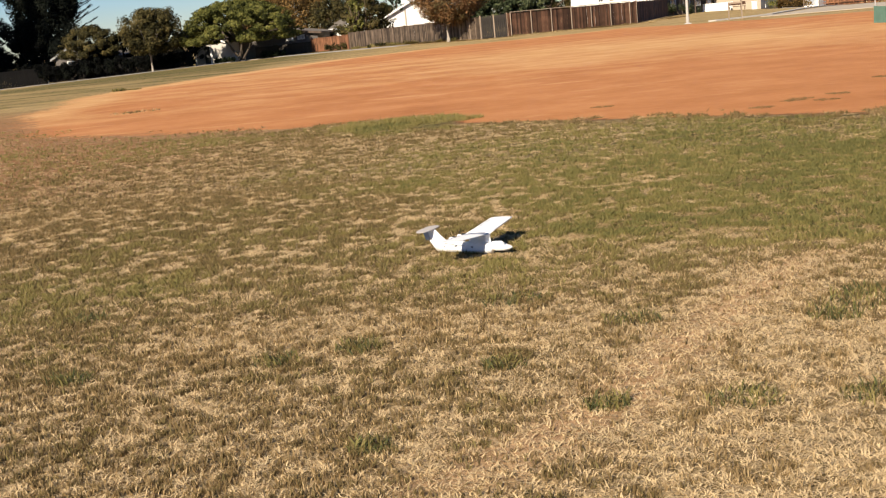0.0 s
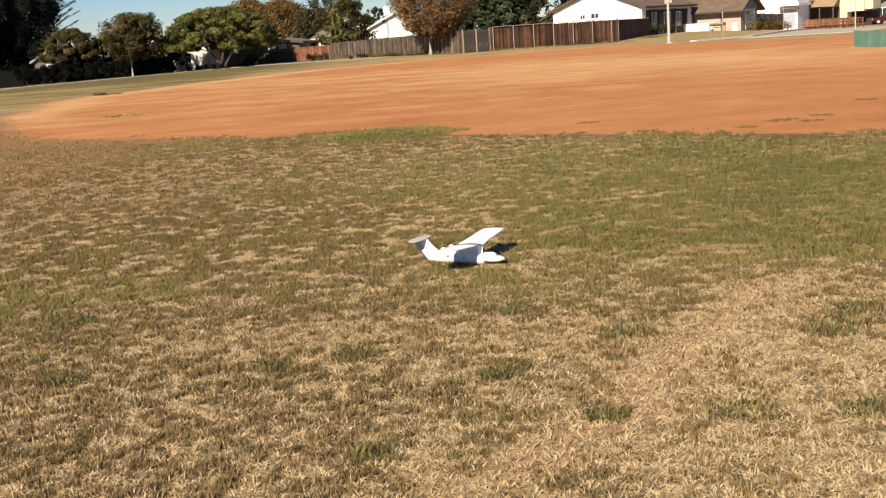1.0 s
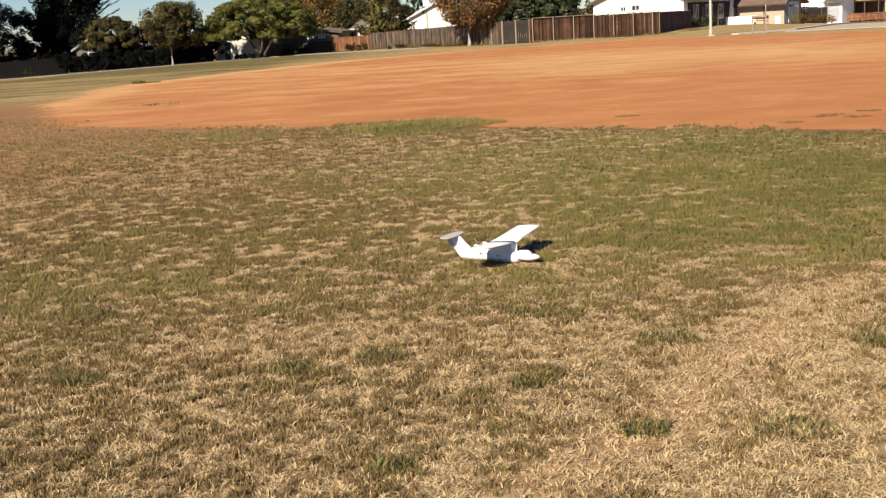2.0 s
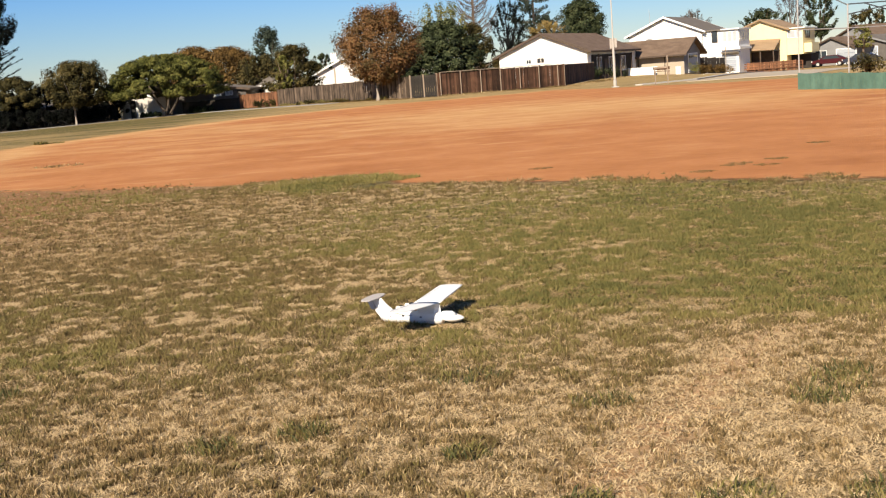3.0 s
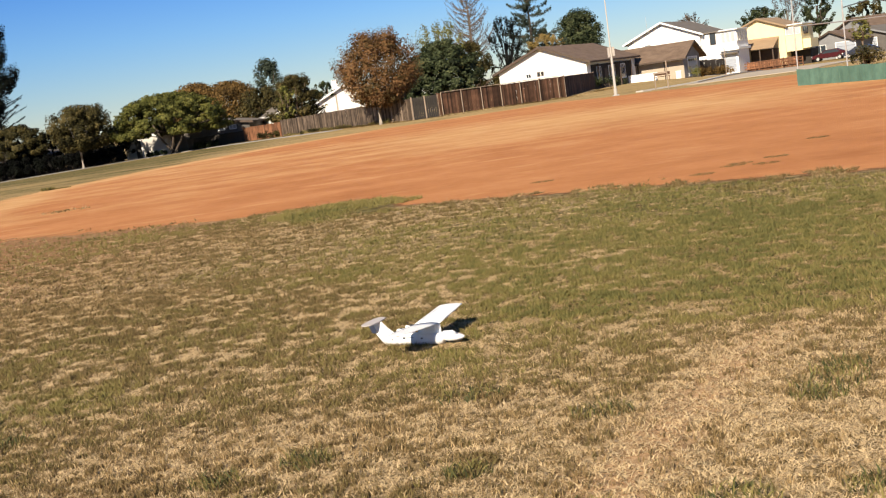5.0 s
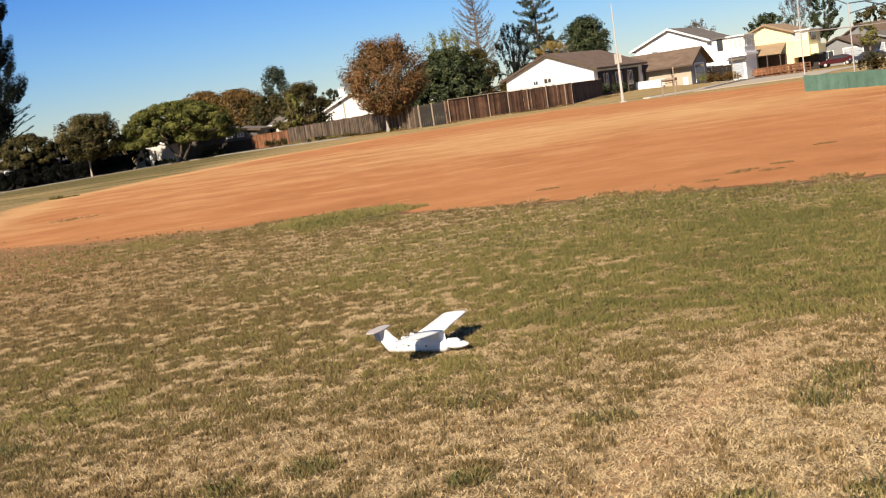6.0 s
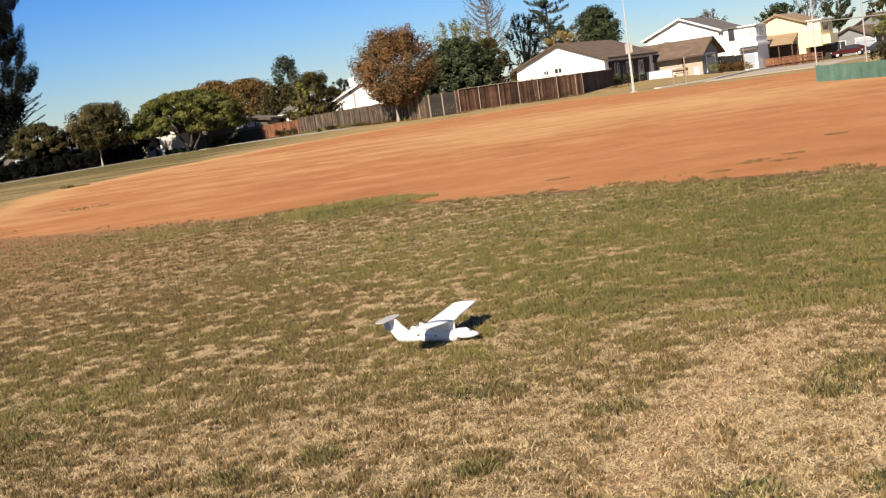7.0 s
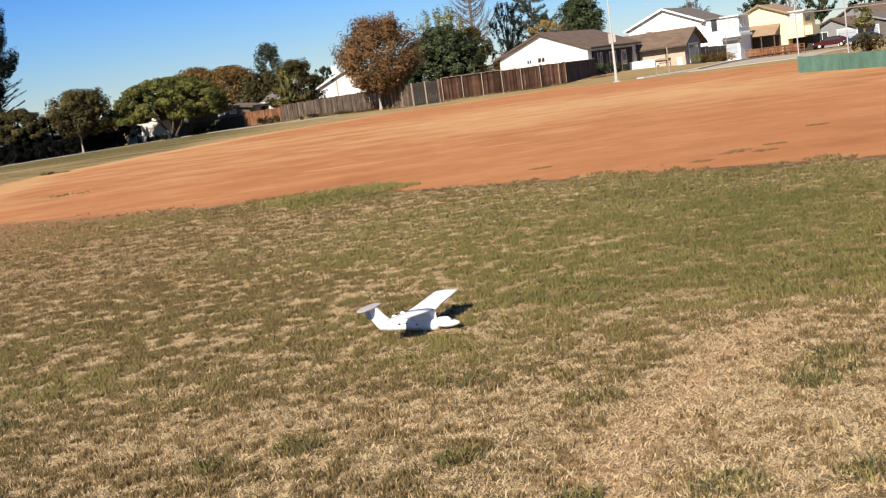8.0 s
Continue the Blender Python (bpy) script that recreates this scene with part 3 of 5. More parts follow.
    tone = tone * (1 - 0.6 * edge) + 0.6 * edge * np.where(own * 4.3 % 1 > 0.5, 0.48, 0.14)
    tone = np.clip(np.maximum(tone, 0.78 * (tuft > 0.35)), 0, 0.93)
    slump = np.where(up, 0.2 + 0.15 * lie + 0.7 * r.random(n), 0.9 + 0.4 * lie + 1.7 * r.random(n))
    tagged(blades("grass", x, y, ground_z(x, y) - 0.003, h, wide * (0.7 + 0.6 * r.random(n)), tone, slump, seed, bent=near < 5),
           "short dry mown grass, straw-coloured with greener patches", "grass", kind="stuff")


def weed(x, y, radius, tall, seed, label, group="weeds in the turf", tone=0.92, count=170, spread=0.55):
    r = np.random.default_rng(seed)
    a, q = r.random(count) * 2 * np.pi, radius * np.sqrt(r.random(count))
    px, py = q * np.cos(a), q * np.sin(a) * 0.8
    ob = blades("weed_clump", px, py, px * 0 - 0.004, tall * (0.5 + 0.8 * r.random(count)), 0.006 * (0.7 + r.random(count)) * max(1, y / 9), np.clip(tone + spread * (r.random(count) - 0.62), 0, 1), 0.3 + 1.1 * r.random(count), seed + 1)
    ob.location = (x, y, float(ground_z(x, y)))
    tagged(ob, label, "weed", group, "stuff")


for k, (x, y, radius) in enumerate(((0.71, 5.36, 0.16), (-1.12, 5.12, 0.13), (0.02, 4.75, 0.11), (1.80, 5.30, 0.20), (1.92, 5.52, 0.16), (1.68, 5.12, 0.13), (0.10, 6.00, 0.20), (-2.17, 5.08, 0.12), (-0.53, 3.80, 0.09), (0.43, 4.09, 0.11),
                                   (0.98, 4.02, 0.16), (-0.72, 5.25, 0.14), (1.48, 3.95, 0.15), (-2.55, 6.4, 0.16))):
    weed(x, y, radius, 0.062, 40 + k, "dark green weed clump growing low in the dry turf")
weed(-15.1, 48.2, 0.28, 0.15, 60, "green weed clump at the edge of the dirt", count=170)
weed(-14.6, 48.6, 0.35, 0.06, 63, "flat green weed clump at the edge of the dirt", count=120)
weed(-9.2, 30.3, 0.7, 0.06, 61, "flat brown weeds on the bare dirt", tone=0.52, count=130)


DIRT_MARKS = ((4.0, 16.1), (4.6, 16.7), (4.75, 16.9), (5.4, 17.2), (2.0, 18.6), (6.9, 19.6), (5.0, 16.4))
for k, (x, y) in enumerate(DIRT_MARKS):
    weed(x, y, 0.20, 0.022, 80 + 3 * k, "small dry brown tuft on the bare dirt", tone=0.52, count=150, spread=0.12)


# ---- model aeroplane ----
def wing_section(chord, thick, n=12):
    """Airfoil outline, leading edge forward, as (x, z)."""
    pts = []
    for k in range(n):
        a = 2 * math.pi * k / n
        x = 0.5 * math.cos(a)
        z = 0.5 * math.sin(a) * (1.0 if math.sin(a) > 0 else 0.35) * (0.35 + 0.65 * (x + 0.5) ** 0.6 if x > -0.499 else 0.2)
        pts.append((x * chord, z * thick))
    return pts


def aeroplane():
    """Foam flying boat: stepped hull, high wing on a pylon, motor behind it, tall fin with a tailplane on top. Nose to +x, left wing to +y."""
    plane = thing("model_aeroplane", pose(-0.078, 7.465, 0.006, 0.6, -1.2, -27.5), "white foam model flying boat resting on the grass", "model aeroplane")
    # stations along the hull: x at the keel, x at the deck, keel and deck heights, half width
    bm = bmesh.new()
    rings = []
    for xb, xt, zb, zt, w in ((-0.338, -0.392, 0.012, 0.088, 0.007), (-0.328, -0.384, 0.003, 0.093, 0.015), (-0.28, -0.31, 0.000, 0.090, 0.025), (-0.17, -0.18, -0.003, 0.080, 0.038), (-0.06, -0.06, -0.006, 0.076, 0.047),
                              (0.045, 0.045, -0.010, 0.074, 0.052), (0.085, 0.085, -0.012, 0.072, 0.052), (0.108, 0.108, -0.009, 0.070, 0.049), (0.118, 0.120, 0.016, 0.068, 0.042), (0.15, 0.15, 0.008, 0.064, 0.043), (0.20, 0.20, 0.010, 0.058, 0.035), (0.238, 0.236, 0.020, 0.050, 0.021), (0.257, 0.257, 0.030, 0.042, 0.007)):
        zm = zb + (zt - zb) * 0.45
        rings.append([(xb + (xt - xb) * (z - zb) / (zt - zb), yy, z) for yy, z in ((0, zb), (-w * 0.75, zb + (zm - zb) * 0.45), (-w, zm), (-w * 0.95, zt - (zt - zm) * 0.25), (-w * 0.6, zt), (w * 0.6, zt), (w * 0.95, zt - (zt - zm) * 0.25), (w, zm), (w * 0.75, zb + (zm - zb) * 0.45))])
    loft(bm, rings)
    hull = part("hull", bm, M_FOAM, plane, "white stepped foam hull", True)
    part("hull_seam", boxes(((-0.05, -0.0505, 0.0215), (0.10, -0.0475, 0.0235))), M_GREYFOAM, hull, "thin grey moulding seam")
    bm = bmesh.new()
    loft(bm, [[(x, y * s, z) for x, y in ((0.095, 0), (0.06, -0.022), (0.0, -0.026), (-0.05, -0.018), (-0.075, 0), (-0.05, 0.018), (0.0, 0.026), (0.06, 0.022))] for z, s in ((0.064, 1.1), (0.10, 0.8), (0.136, 0.95))])
    part("pylon", bm, M_FOAM, plane, "white wing pylon")
    bm = bmesh.new()
    loft(bm, [[(0.165 + 0.040 * c, y * 0.030, 0.054 + h * 0.020) for c, y, h in ((1.2, 0, 0), (0.9, -0.7, 0.2), (0, -1, 0.25), (-1.3, -0.8, 0.2), (-1.6, 0, 0.3), (-1.3, 0.8, 0.2), (0, 1, 0.25), (0.9, 0.7, 0.2))],
              [(0.150 + 0.032 * c, y * 0.018, 0.080 + h * 0.004) for c, y, h in ((1, 0, 0), (0.7, -0.7, 0), (0, -1, 0), (-1, -0.7, 0), (-1.3, 0, 0), (-1, 0.7, 0), (0, 1, 0), (0.7, 0.7, 0))]])
    part("canopy", bm, M_FOAM, plane, "white moulded canopy", True)
    for side in (1, -1):
        bm = bmesh.new()
        rings = []
        for f in (0.0, 0.25, 0.55, 0.85, 0.97, 1.0):
            chord = (0.200 + (0.182 - 0.200) * f) * (0.96 if f == 1.0 else 1)
            y, z, x = side * 0.44 * f, 0.132 + 0.031 * f, -0.020 * f - 0.004
            rings.append([(x + px, y, z + pz + (0.075 * f * px if side < 0 else 0)) for px, pz in wing_section(chord, 0.030 - 0.012 * f)])
        loft(bm, rings)
        wing = part("wing", bm, M_FOAM, plane, "white tapered foam wing", True)
        bm = boxes(((-0.088, min(side * 0.10, side * 0.36), 0.1255), (-0.084, max(side * 0.10, side * 0.36), 0.1275)))
        for v in bm.verts:
            v.co.z += 0.010 + 0.031 * abs(v.co.y) / 0.42
            v.co.x += 0.004 + 0.004 * abs(v.co.y) / 0.40
        part("aileron_hinge", bm, M_GREYFOAM, wing, "grey hinge line")
        part("control_horn", boxes(((-0.080, side * 0.2 - 0.003, 0.135), (-0.068, side * 0.2 + 0.003, 0.152)), bevel=0.001), M_BLACK, wing, "small black control horn under the wing")
    bm = bmesh.new()
    loft(bm, [[(-0.365, 0.008, 0.08), (-0.365, -0.008, 0.08), (-0.245, -0.006, 0.078), (-0.245, 0.006, 0.078)], [(-0.390, 0.005, 0.125), (-0.390, -0.005, 0.125), (-0.300, -0.004, 0.125), (-0.300, 0.004, 0.125)], [(-0.400, 0.004, 0.168), (-0.400, -0.004, 0.168), (-0.338, -0.003, 0.168), (-0.338, 0.003, 0.168)]])
    part("fin", bm, M_FOAM, plane, "white swept fin")
    bm = bmesh.new()
    loft(bm, [[(-0.388, 0.004, 0.090), (-0.388, -0.004, 0.090), (-0.425, 0.002, 0.094), (-0.425, 0.005, 0.094)], [(-0.401, 0.004, 0.164), (-0.401, -0.004, 0.164), (-0.452, 0.004, 0.164), (-0.452, 0.007, 0.164)]])
    part("rudder", bm, M_GREYFOAM, plane, "pale grey rudder")
    bm = bmesh.new()
    outline = [(-0.352, -0.060), (-0.362, -0.110), (-0.388, -0.128), (-0.424, -0.122), (-0.444, -0.085), (-0.448, 0.0), (-0.444, 0.085), (-0.424, 0.122), (-0.388, 0.128), (-0.362, 0.110), (-0.352, 0.060), (-0.346, 0.0)]
    loft(bm, [[(-0.398 + (x + 0.398) * k, y * k, z) for x, y in outline] for z, k in ((0.167, 0.94), (0.169, 1.0), (0.174, 1.0), (0.176, 0.95))])
    part("tailplane", bm, M_TAILSHADE, plane, "rounded tailplane on top of the fin, shaded to warm grey by colour")
    # motor on its mount behind the wing
    bm = bmesh.new()
    loft(bm, [[(x + k, y * s, z) for x, y in ((-0.115, 0.010), (-0.115, -0.010), (-0.165, -0.010), (-0.165, 0.010))] for z, s, k in ((0.076, 1.5, 0), (0.120, 1.0, 0.004), (0.132, 0.6, 0.008))])
    part("motor_mount", bm, M_FOAM, plane, "white foam motor mount")
    bm = bmesh.new()
    tube(bm, [(-0.136, 0, 0.128), (-0.128, 0, 0.129), (-0.110, 0, 0.131), (-0.098, 0, 0.132)], (0.004, 0.008, 0.008, 0.004), 12)
    pod = part("motor", bm, M_BLACK, plane, "small black motor behind the wing", True)
    part("propeller", boxes(((-0.142, -0.004, 0.103), (-0.139, 0.004, 0.156)), bevel=0.001), M_BLACK, pod, "black two-bladed propeller at rest")
    for x, y, z, s in ((-0.165, -0.040, 0.056, 0.009), (-0.262, -0.030, 0.050, 0.004), (-0.03, -0.050, 0.050, 0.006)):
        part("servo_recess", boxes(((x - s, y - 0.002, z - 0.004), (x + s, y + 0.004, z + 0.004)), bevel=0.001), M_BLACK, plane, "small dark slot in the hull side")
    part("hatch", boxes(((-0.228, -0.018, 0.078), (-0.172, 0.018, 0.112)), bevel=0.007), M_FOAM, plane, "white raised hatch on the hull top")
    part("hatch_latch", boxes(((-0.205, -0.008, 0.111), (-0.190, 0.008, 0.119)), bevel=0.002), M_BLACK, plane, "small dark latch on the hatch")
    bm = bmesh.new()
    tube(bm, [(-0.09, -0.048, 0.058), (-0.33, -0.022, 0.078)], (0.0012, 0.0012), 5)
    part("pushrod", bm, M_BLACK, plane, "thin dark control rod")


aeroplane()


# ---- streets ----
def strip(name, line, width, lift, thick, material, label, category, side=0.0):
    """A band along a line of plan points, lying on the land, with a real thickness."""
    pts = []
    for (ax, ay), (bx, by) in zip(line, line[1:]):
        n = max(2, int(math.hypot(bx - ax, by - ay) / 2.0))
        pts += [Vector((ax + (bx - ax) * k / n, ay + (by - ay) * k / n)) for k in range(n)]
    pts.append(Vector(line[-1]))
    bm = bmesh.new()
    rings = []
    for k, p in enumerate(pts):
        t = (pts[min(k + 1, len(pts) - 1)] - pts[max(k - 1, 0)]).normalized()
        o = Vector((-t.y, t.x))
        a, b = p + o * (side - width / 2), p + o * (side + width / 2)
        za, zb = float(ground_z(a.x, a.y)) + lift, float(ground_z(b.x, b.y)) + lift
        rings.append([(a.x, a.y, za), (b.x, b.y, zb), (b.x, b.y, zb - thick), (a.x, a.y, za - thick)])
    loft(bm, rings)
    return tagged(part(name, bm, material), label, category, kind="structure")


LEFT_WALK = [(-75, 104), (-48, 117.0), (-34, 119.5), (-27, 122.5), (-21, 121), (-15, 113), (-11, 107), (-6, 98)]
strip("pavement", LEFT_WALK, 1.3, 0.05, 0.14, M_PATH, "grey concrete path along the far edge of the field", "pavement")
RIGHT_KERB = [(15.4, 76), (20, 80), (26, 92), (36, 112), (46, 126), (60, 140), (95, 165)]
strip("kerb", RIGHT_KERB, 0.6, 0.09, 0.25, M_KERB, "pale concrete kerb of the street", "kerb")
strip("road", [(22, 74), (30, 88), (41, 108), (52, 121), (66, 133), (100, 155)], 8.0, 0.03, 0.1, M_ASPHALT, "grey asphalt street past the houses", "road")
strip("driveway", [(34.5, 123), (38.5, 116)], 6.5, 0.05, 0.12, M_CONCRETE, "pale concrete drive in front of the garage", "driveway")
strip("driveway", [(44.5, 141), (50, 131)], 7.0, 0.05, 0.12, M_CONCRETE, "pale concrete drive in front of the garage", "driveway")


# ---- fences ----
BOARDS = {}


def board_meshes(tall, wood):
    """A few boards of uneven length, shared by all runs of that height and wood."""
    key = (tall, wood.name)
    if key not in BOARDS:
        BOARDS[key] = []
        for k in range(5):
            bm = bmesh.new()
            top = tall + (-0.018, 0.012, -0.008, 0.004, -0.012)[k] - 0.04
            box(bm, (-0.068, -0.012, 0), (0.068, 0.012, top))
            me = bpy.data.meshes.new("board")
            bm.to_mesh(me)
            bm.free()
            me.materials.append(wood)
            BOARDS[key].append(me)
    return BOARDS[key]


def fence_run(name, a, b, tall, panel, wood, label, group, post_wood=M_POSTWOOD, rails=True, seed=0):
    """A board fence: posts, and between each two posts a panel of separate boards on rails."""
    rnd = random.Random(seed)
    a, b = Vector(a), Vector(b)
    run = (b - a).length
    n = max(1, round(run / panel))
    t = (b - a) / run
    ang = math.degrees(math.atan2(t.y, t.x))
    root = thing(name, pose(a.x, a.y, float(ground_z(a.x, a.y)), 0, 0, ang), label, "fence", group)
    z0 = float(ground_z(a.x, a.y))
    for k in range(n + 1):
        p = a + (b - a) * k / n
        z = float(ground_z(p.x, p.y)) - z0
        x = run * k / n
        part("post", boxes(((x - 0.05, -0.05, z - 0.1), (x + 0.05, 0.05, z + tall + 0.06)), bevel=0.01), post_wood, root)
        if k < n:
            q = a + (b - a) * (k + 0.5) / n
            zm = float(ground_z(q.x, q.y)) - z0
            w = 0.145
            m = int((run / n - 0.1) / w)
            for j in range(m):
                ob = new("board", rnd.choice(board_meshes(tall, wood)))
                ob.parent = root
                ob.location = (x + 0.05 + (j + 0.5) * (run / n - 0.1) / m, -0.05 + rnd.uniform(-0.01, 0.01), zm + 0.04)
            for zr in (0.3, tall - 0.3):
                part("rail", boxes(((x + 0.05, -0.03, zm + zr), (x + run / n - 0.05, 0.01, zm + zr + 0.09))), wood, root)
    return root


fence_run("board_fence", (2.6, 90.5), (13.2, 95.0), 1.78, 2.4, M_REDFENCE, "red-brown board fence along the back of the field", "fences", M_REDFENCE, seed=1)
fence_run("board_fence", (13.2, 95.0), (19.6, 119.0), 1.75, 2.6, M_REDFENCE, "dark red-brown board fence running back beside the white house", "fences", seed=2)
fence_run("board_fence", (-12.2, 114), (-1.9, 93.5), 1.62, 2.4, M_FENCE, "grey weathered board fence behind the street tree", "fences", M_FENCE, seed=3)
fence_run("board_fence", (-1.9, 93.5), (0.55, 90.2), 1.70, 1.5, M_FENCE, "grey-brown board fence with pale posts", "fences", seed=4)
fence_run("board_fence", (0.55, 90.2), (2.6, 90.5), 1.72, 1.0, M_DARKWALL, "dark weathered gate in the board fence", "fences", seed=5)
fence_run("board_fence", (-17.4, 124.5), (-12.2, 116.5), 1.45, 2.0, M_ORANGEFENCE, "orange-brown board fence in the sun", "fences", M_ORANGEFENCE, seed=6)
fence_run("board_fence", (-24.0, 127.6), (-17.4, 124.5), 1.2, 2.4, M_DARKWALL, "dark board fence in front of the low house", "fences", M_DARKWALL, seed=7)
# these two runs have the shade of the trees painted into the boards
fence_run("board_fence", (-62, 108), (-45.5, 122), 1.75, 2.4, M_SHADEWOOD, "board fence at the end of the field, tree shade in its colour", "fences", M_SHADEWOOD, seed=8)
fence_run("board_fence", (-45.5, 124), (-31.0, 126.5), 1.75, 2.4, M_SHADEWOOD, "board fence under the trees, their shade in its colour", "fences", M_SHADEWOOD, seed=9)


def chain_fence(points, tall, label):
    """Round posts with a top rail."""
    root = thing("chain_fence", pose(points[0][0], points[0][1], 0), label, "fence", "fences")
    o = Vector((points[0][0], points[0][1], 0))
    tops = []
    for x, y in points:
        p = Vector((x, y, float(ground_z(x, y)))) - o
        bm = bmesh.new()
        tube(bm, [p - Vector((0, 0, 0.2)), p + Vector((0, 0, tall))], (0.04, 0.04), 8)
        part("post", bm, M_POSTWOOD, root, "pale round post")
        tops.append(p + Vector((0, 0, tall)))
    bm = bmesh.new()
    tube(bm, tops, [0.028] * len(tops), 6)
    part("rail", bm, M_POSTWOOD, root)


chain_fence([(2.9 + 1.62 * k, 90.45 + 0.688 * k) for k in range(7)], 1.84, "pale post and rail fence in front of the boards")


fence_run("board_fence", (35.4, 138.5), (39.4, 141.5), 2.0, 1.9, M_DARKWALL, "dark timber side gate between two houses", "fences", M_DARKWALL, seed=10)


fence_run("board_fence", (43.2, 149.6), (49.6, 145.6), 1.25, 1.6, M_ORANGEFENCE, "orange-brown board screen in front of the yellow house", "fences", M_ORANGEFENCE, seed=11)


def straw_bank(a, b, tall, depth, seed, label, tone=0.1, spread=0.5):
    """Long dry grass along the foot of a fence."""
    r = np.random.default_rng(seed)
    n = int(150 * math.hypot(b[0] - a[0], b[1] - a[1]))
    f, off = r.random(n), (r.random(n) - 0.5) * depth
    x, y = a[0] + (b[0] - a[0]) * f, a[1] + (b[1] - a[1]) * f + off
    tagged(blades("dry_grass", x, y, ground_z(x, y) - 0.02, tall * (0.4 + 0.9 * r.random(n)) * (0.4 + soft_noise(x, y, 1.1, seed)), 0.022 + 0.02 * r.random(n), tone + spread * r.random(n), 0.4 + 2.0 * r.random(n), seed),
           label, "dry grass", kind="stuff")


straw_bank((2.8, 89.0), (13.4, 93.6), 0.13, 1.3, 71, "long straw-coloured grass at the foot of the fence")
straw_bank((-11.5, 110), (0.4, 88.6), 0.16, 1.6, 72, "long dry grass at the foot of the weathered fence")
straw_bank((-12.0, 112.6), (-1.6, 92.3), 0.42, 0.7, 74, "dark brown weeds along the foot of the weathered fence", 0.52, 0.42)
straw_bank((2.6, 89.8), (13.0, 94.2), 0.17, 0.5, 75, "brown weeds and litter at the foot of the fence", 0.42, 0.3)
straw_bank((13.4, 93), (20, 112), 0.14, 5.0, 73, "dry grass beside the white house")


# ---- houses ----
def window(parent, x, y, z, w, h, face, bars=1, frame=M_TRIM, pane=M_GLASS):
    """A framed window proud of a wall of the house; face: the angle of the wall's outward normal in the house's plan."""
    hold = new("window")
    hold.parent = parent
    hold.matrix_basis = pose(x, y, z, 0, 0, face + 90)
    f = 0.07
    part("window_frame", boxes(((-w / 2, -0.06, -h / 2), (w / 2, 0.0, -h / 2 + f)), ((-w / 2, -0.06, h / 2 - f), (w / 2, 0.0, h / 2)), ((-w / 2, -0.06, -h / 2 + f), (-w / 2 + f, 0.0, h / 2 - f)),
                               ((w / 2 - f, -0.06, -h / 2 + f), (w / 2, 0.0, h / 2 - f)), *(((-w / 2 + w * k / (bars + 1) - 0.025, -0.05, -h / 2 + f), (-w / 2 + w * k / (bars + 1) + 0.025, 0.0, h / 2 - f)) for k in range(1, bars + 1))), frame, hold)
    part("pane", boxes(((-w / 2 + f, -0.03, -h / 2 + f), (w / 2 - f, -0.004, h / 2 - f))), pane, hold)


def garage_door(parent, x, y, w, h, face, paint, lights=True):
    hold = new("garage_door")
    hold.parent = parent
    hold.matrix_basis = pose(x, y, 0, 0, 0, face + 90)
    n = 4
    for k in range(n):
        part("door_panel", boxes(((-w / 2, -0.05, 0.02 + k * h / n), (w / 2, 0.0, (k + 1) * h / n - 0.02)), bevel=0.012), paint, hold)
    if lights:
        for k in range(4):
            cx = -w / 2 + w * (k + 0.5) / 4
            part("pane", boxes(((cx - w / 10, -0.062, h * 0.80), (cx + w / 10, -0.05, h * 0.93))), M_GLASS, hold)
    part("door_frame", boxes(((-w / 2 - 0.12, -0.07, 0), (-w / 2, 0.0, h + 0.12)), ((w / 2, -0.07, 0), (w / 2 + 0.12, 0.0, h + 0.12)), ((-w / 2, -0.07, h), (w / 2, 0.0, h + 0.12))), M_TRIM, hold)


def gable_body(root, W, L, eave, ridge, wall, roof, over=0.5, end=0.35, trim=M_TRIM, y0=0.0, x0=0.0, base=-0.6, wall_label="", ends=True):
    """Walls with gables towards -y and +y, a roof of two slabs and its barge boards; the front gable lies at y0."""
    bm = bmesh.new()
    loft(bm, [[(x0 - W / 2, y, base), (x0 + W / 2, y, base), (x0 + W / 2, y, eave), (x0, y, ridge), (x0 - W / 2, y, eave)] for y in (y0, y0 + L)])
    part("wall", bm, wall, root, wall_label)
    s = (ridge - eave) / (W / 2)
    for side in (-1, 1):
        bm = bmesh.new()
        xe, ze = x0 + side * (W / 2 + over), eave - s * over
        loft(bm, [[(x0, y, ridge + 0.03), (xe, y, ze + 0.03), (xe, y, ze + 0.19), (x0, y, ridge + 0.19)] for y in (y0 - end, y0 + L + end)])
        part("roof", bm, roof, root)
        bm = boxes(((min(xe, xe + side * 0.04), y0 - end, ze - 0.02), (max(xe, xe + side * 0.04), y0 + L + end, ze + 0.17)))
        part("fascia", bm, trim, root)
        for y in (y0 - end - 0.04, y0 + L + end) if ends else (y0 - end - 0.04,):
            bm = bmesh.new()
            loft(bm, [[(x0, yy, ridge - 0.04), (xe, yy, ze - 0.04), (xe, yy, ze + 0.20), (x0, yy, ridge + 0.20)] for yy in (y, y + 0.04)])
            part("barge_board", bm, trim, root)


def house(x, y, heading, z, label):
    return thing("house", pose(x, y, z, 0, 0, -heading), label, "house", "houses round the field")


# white bungalow: its gable to the field, brown roof, garage wing at the far side
h = house(14.73, 121.5, 28.3, 0, "white bungalow with a brown shingle roof behind a fence")
gable_body(h, 9.8, 16.8, 3.0, 4.97, M_WHITE, M_ROOF, 0.55, 0.45, M_DARKTRIM)
window(h, -1.55, -0.004, 2.3, 0.62, 0.5, -90, 1)
window(h, -0.40, -0.004, 2.35, 0.36, 0.48, -90, 0, M_DARKTRIM)
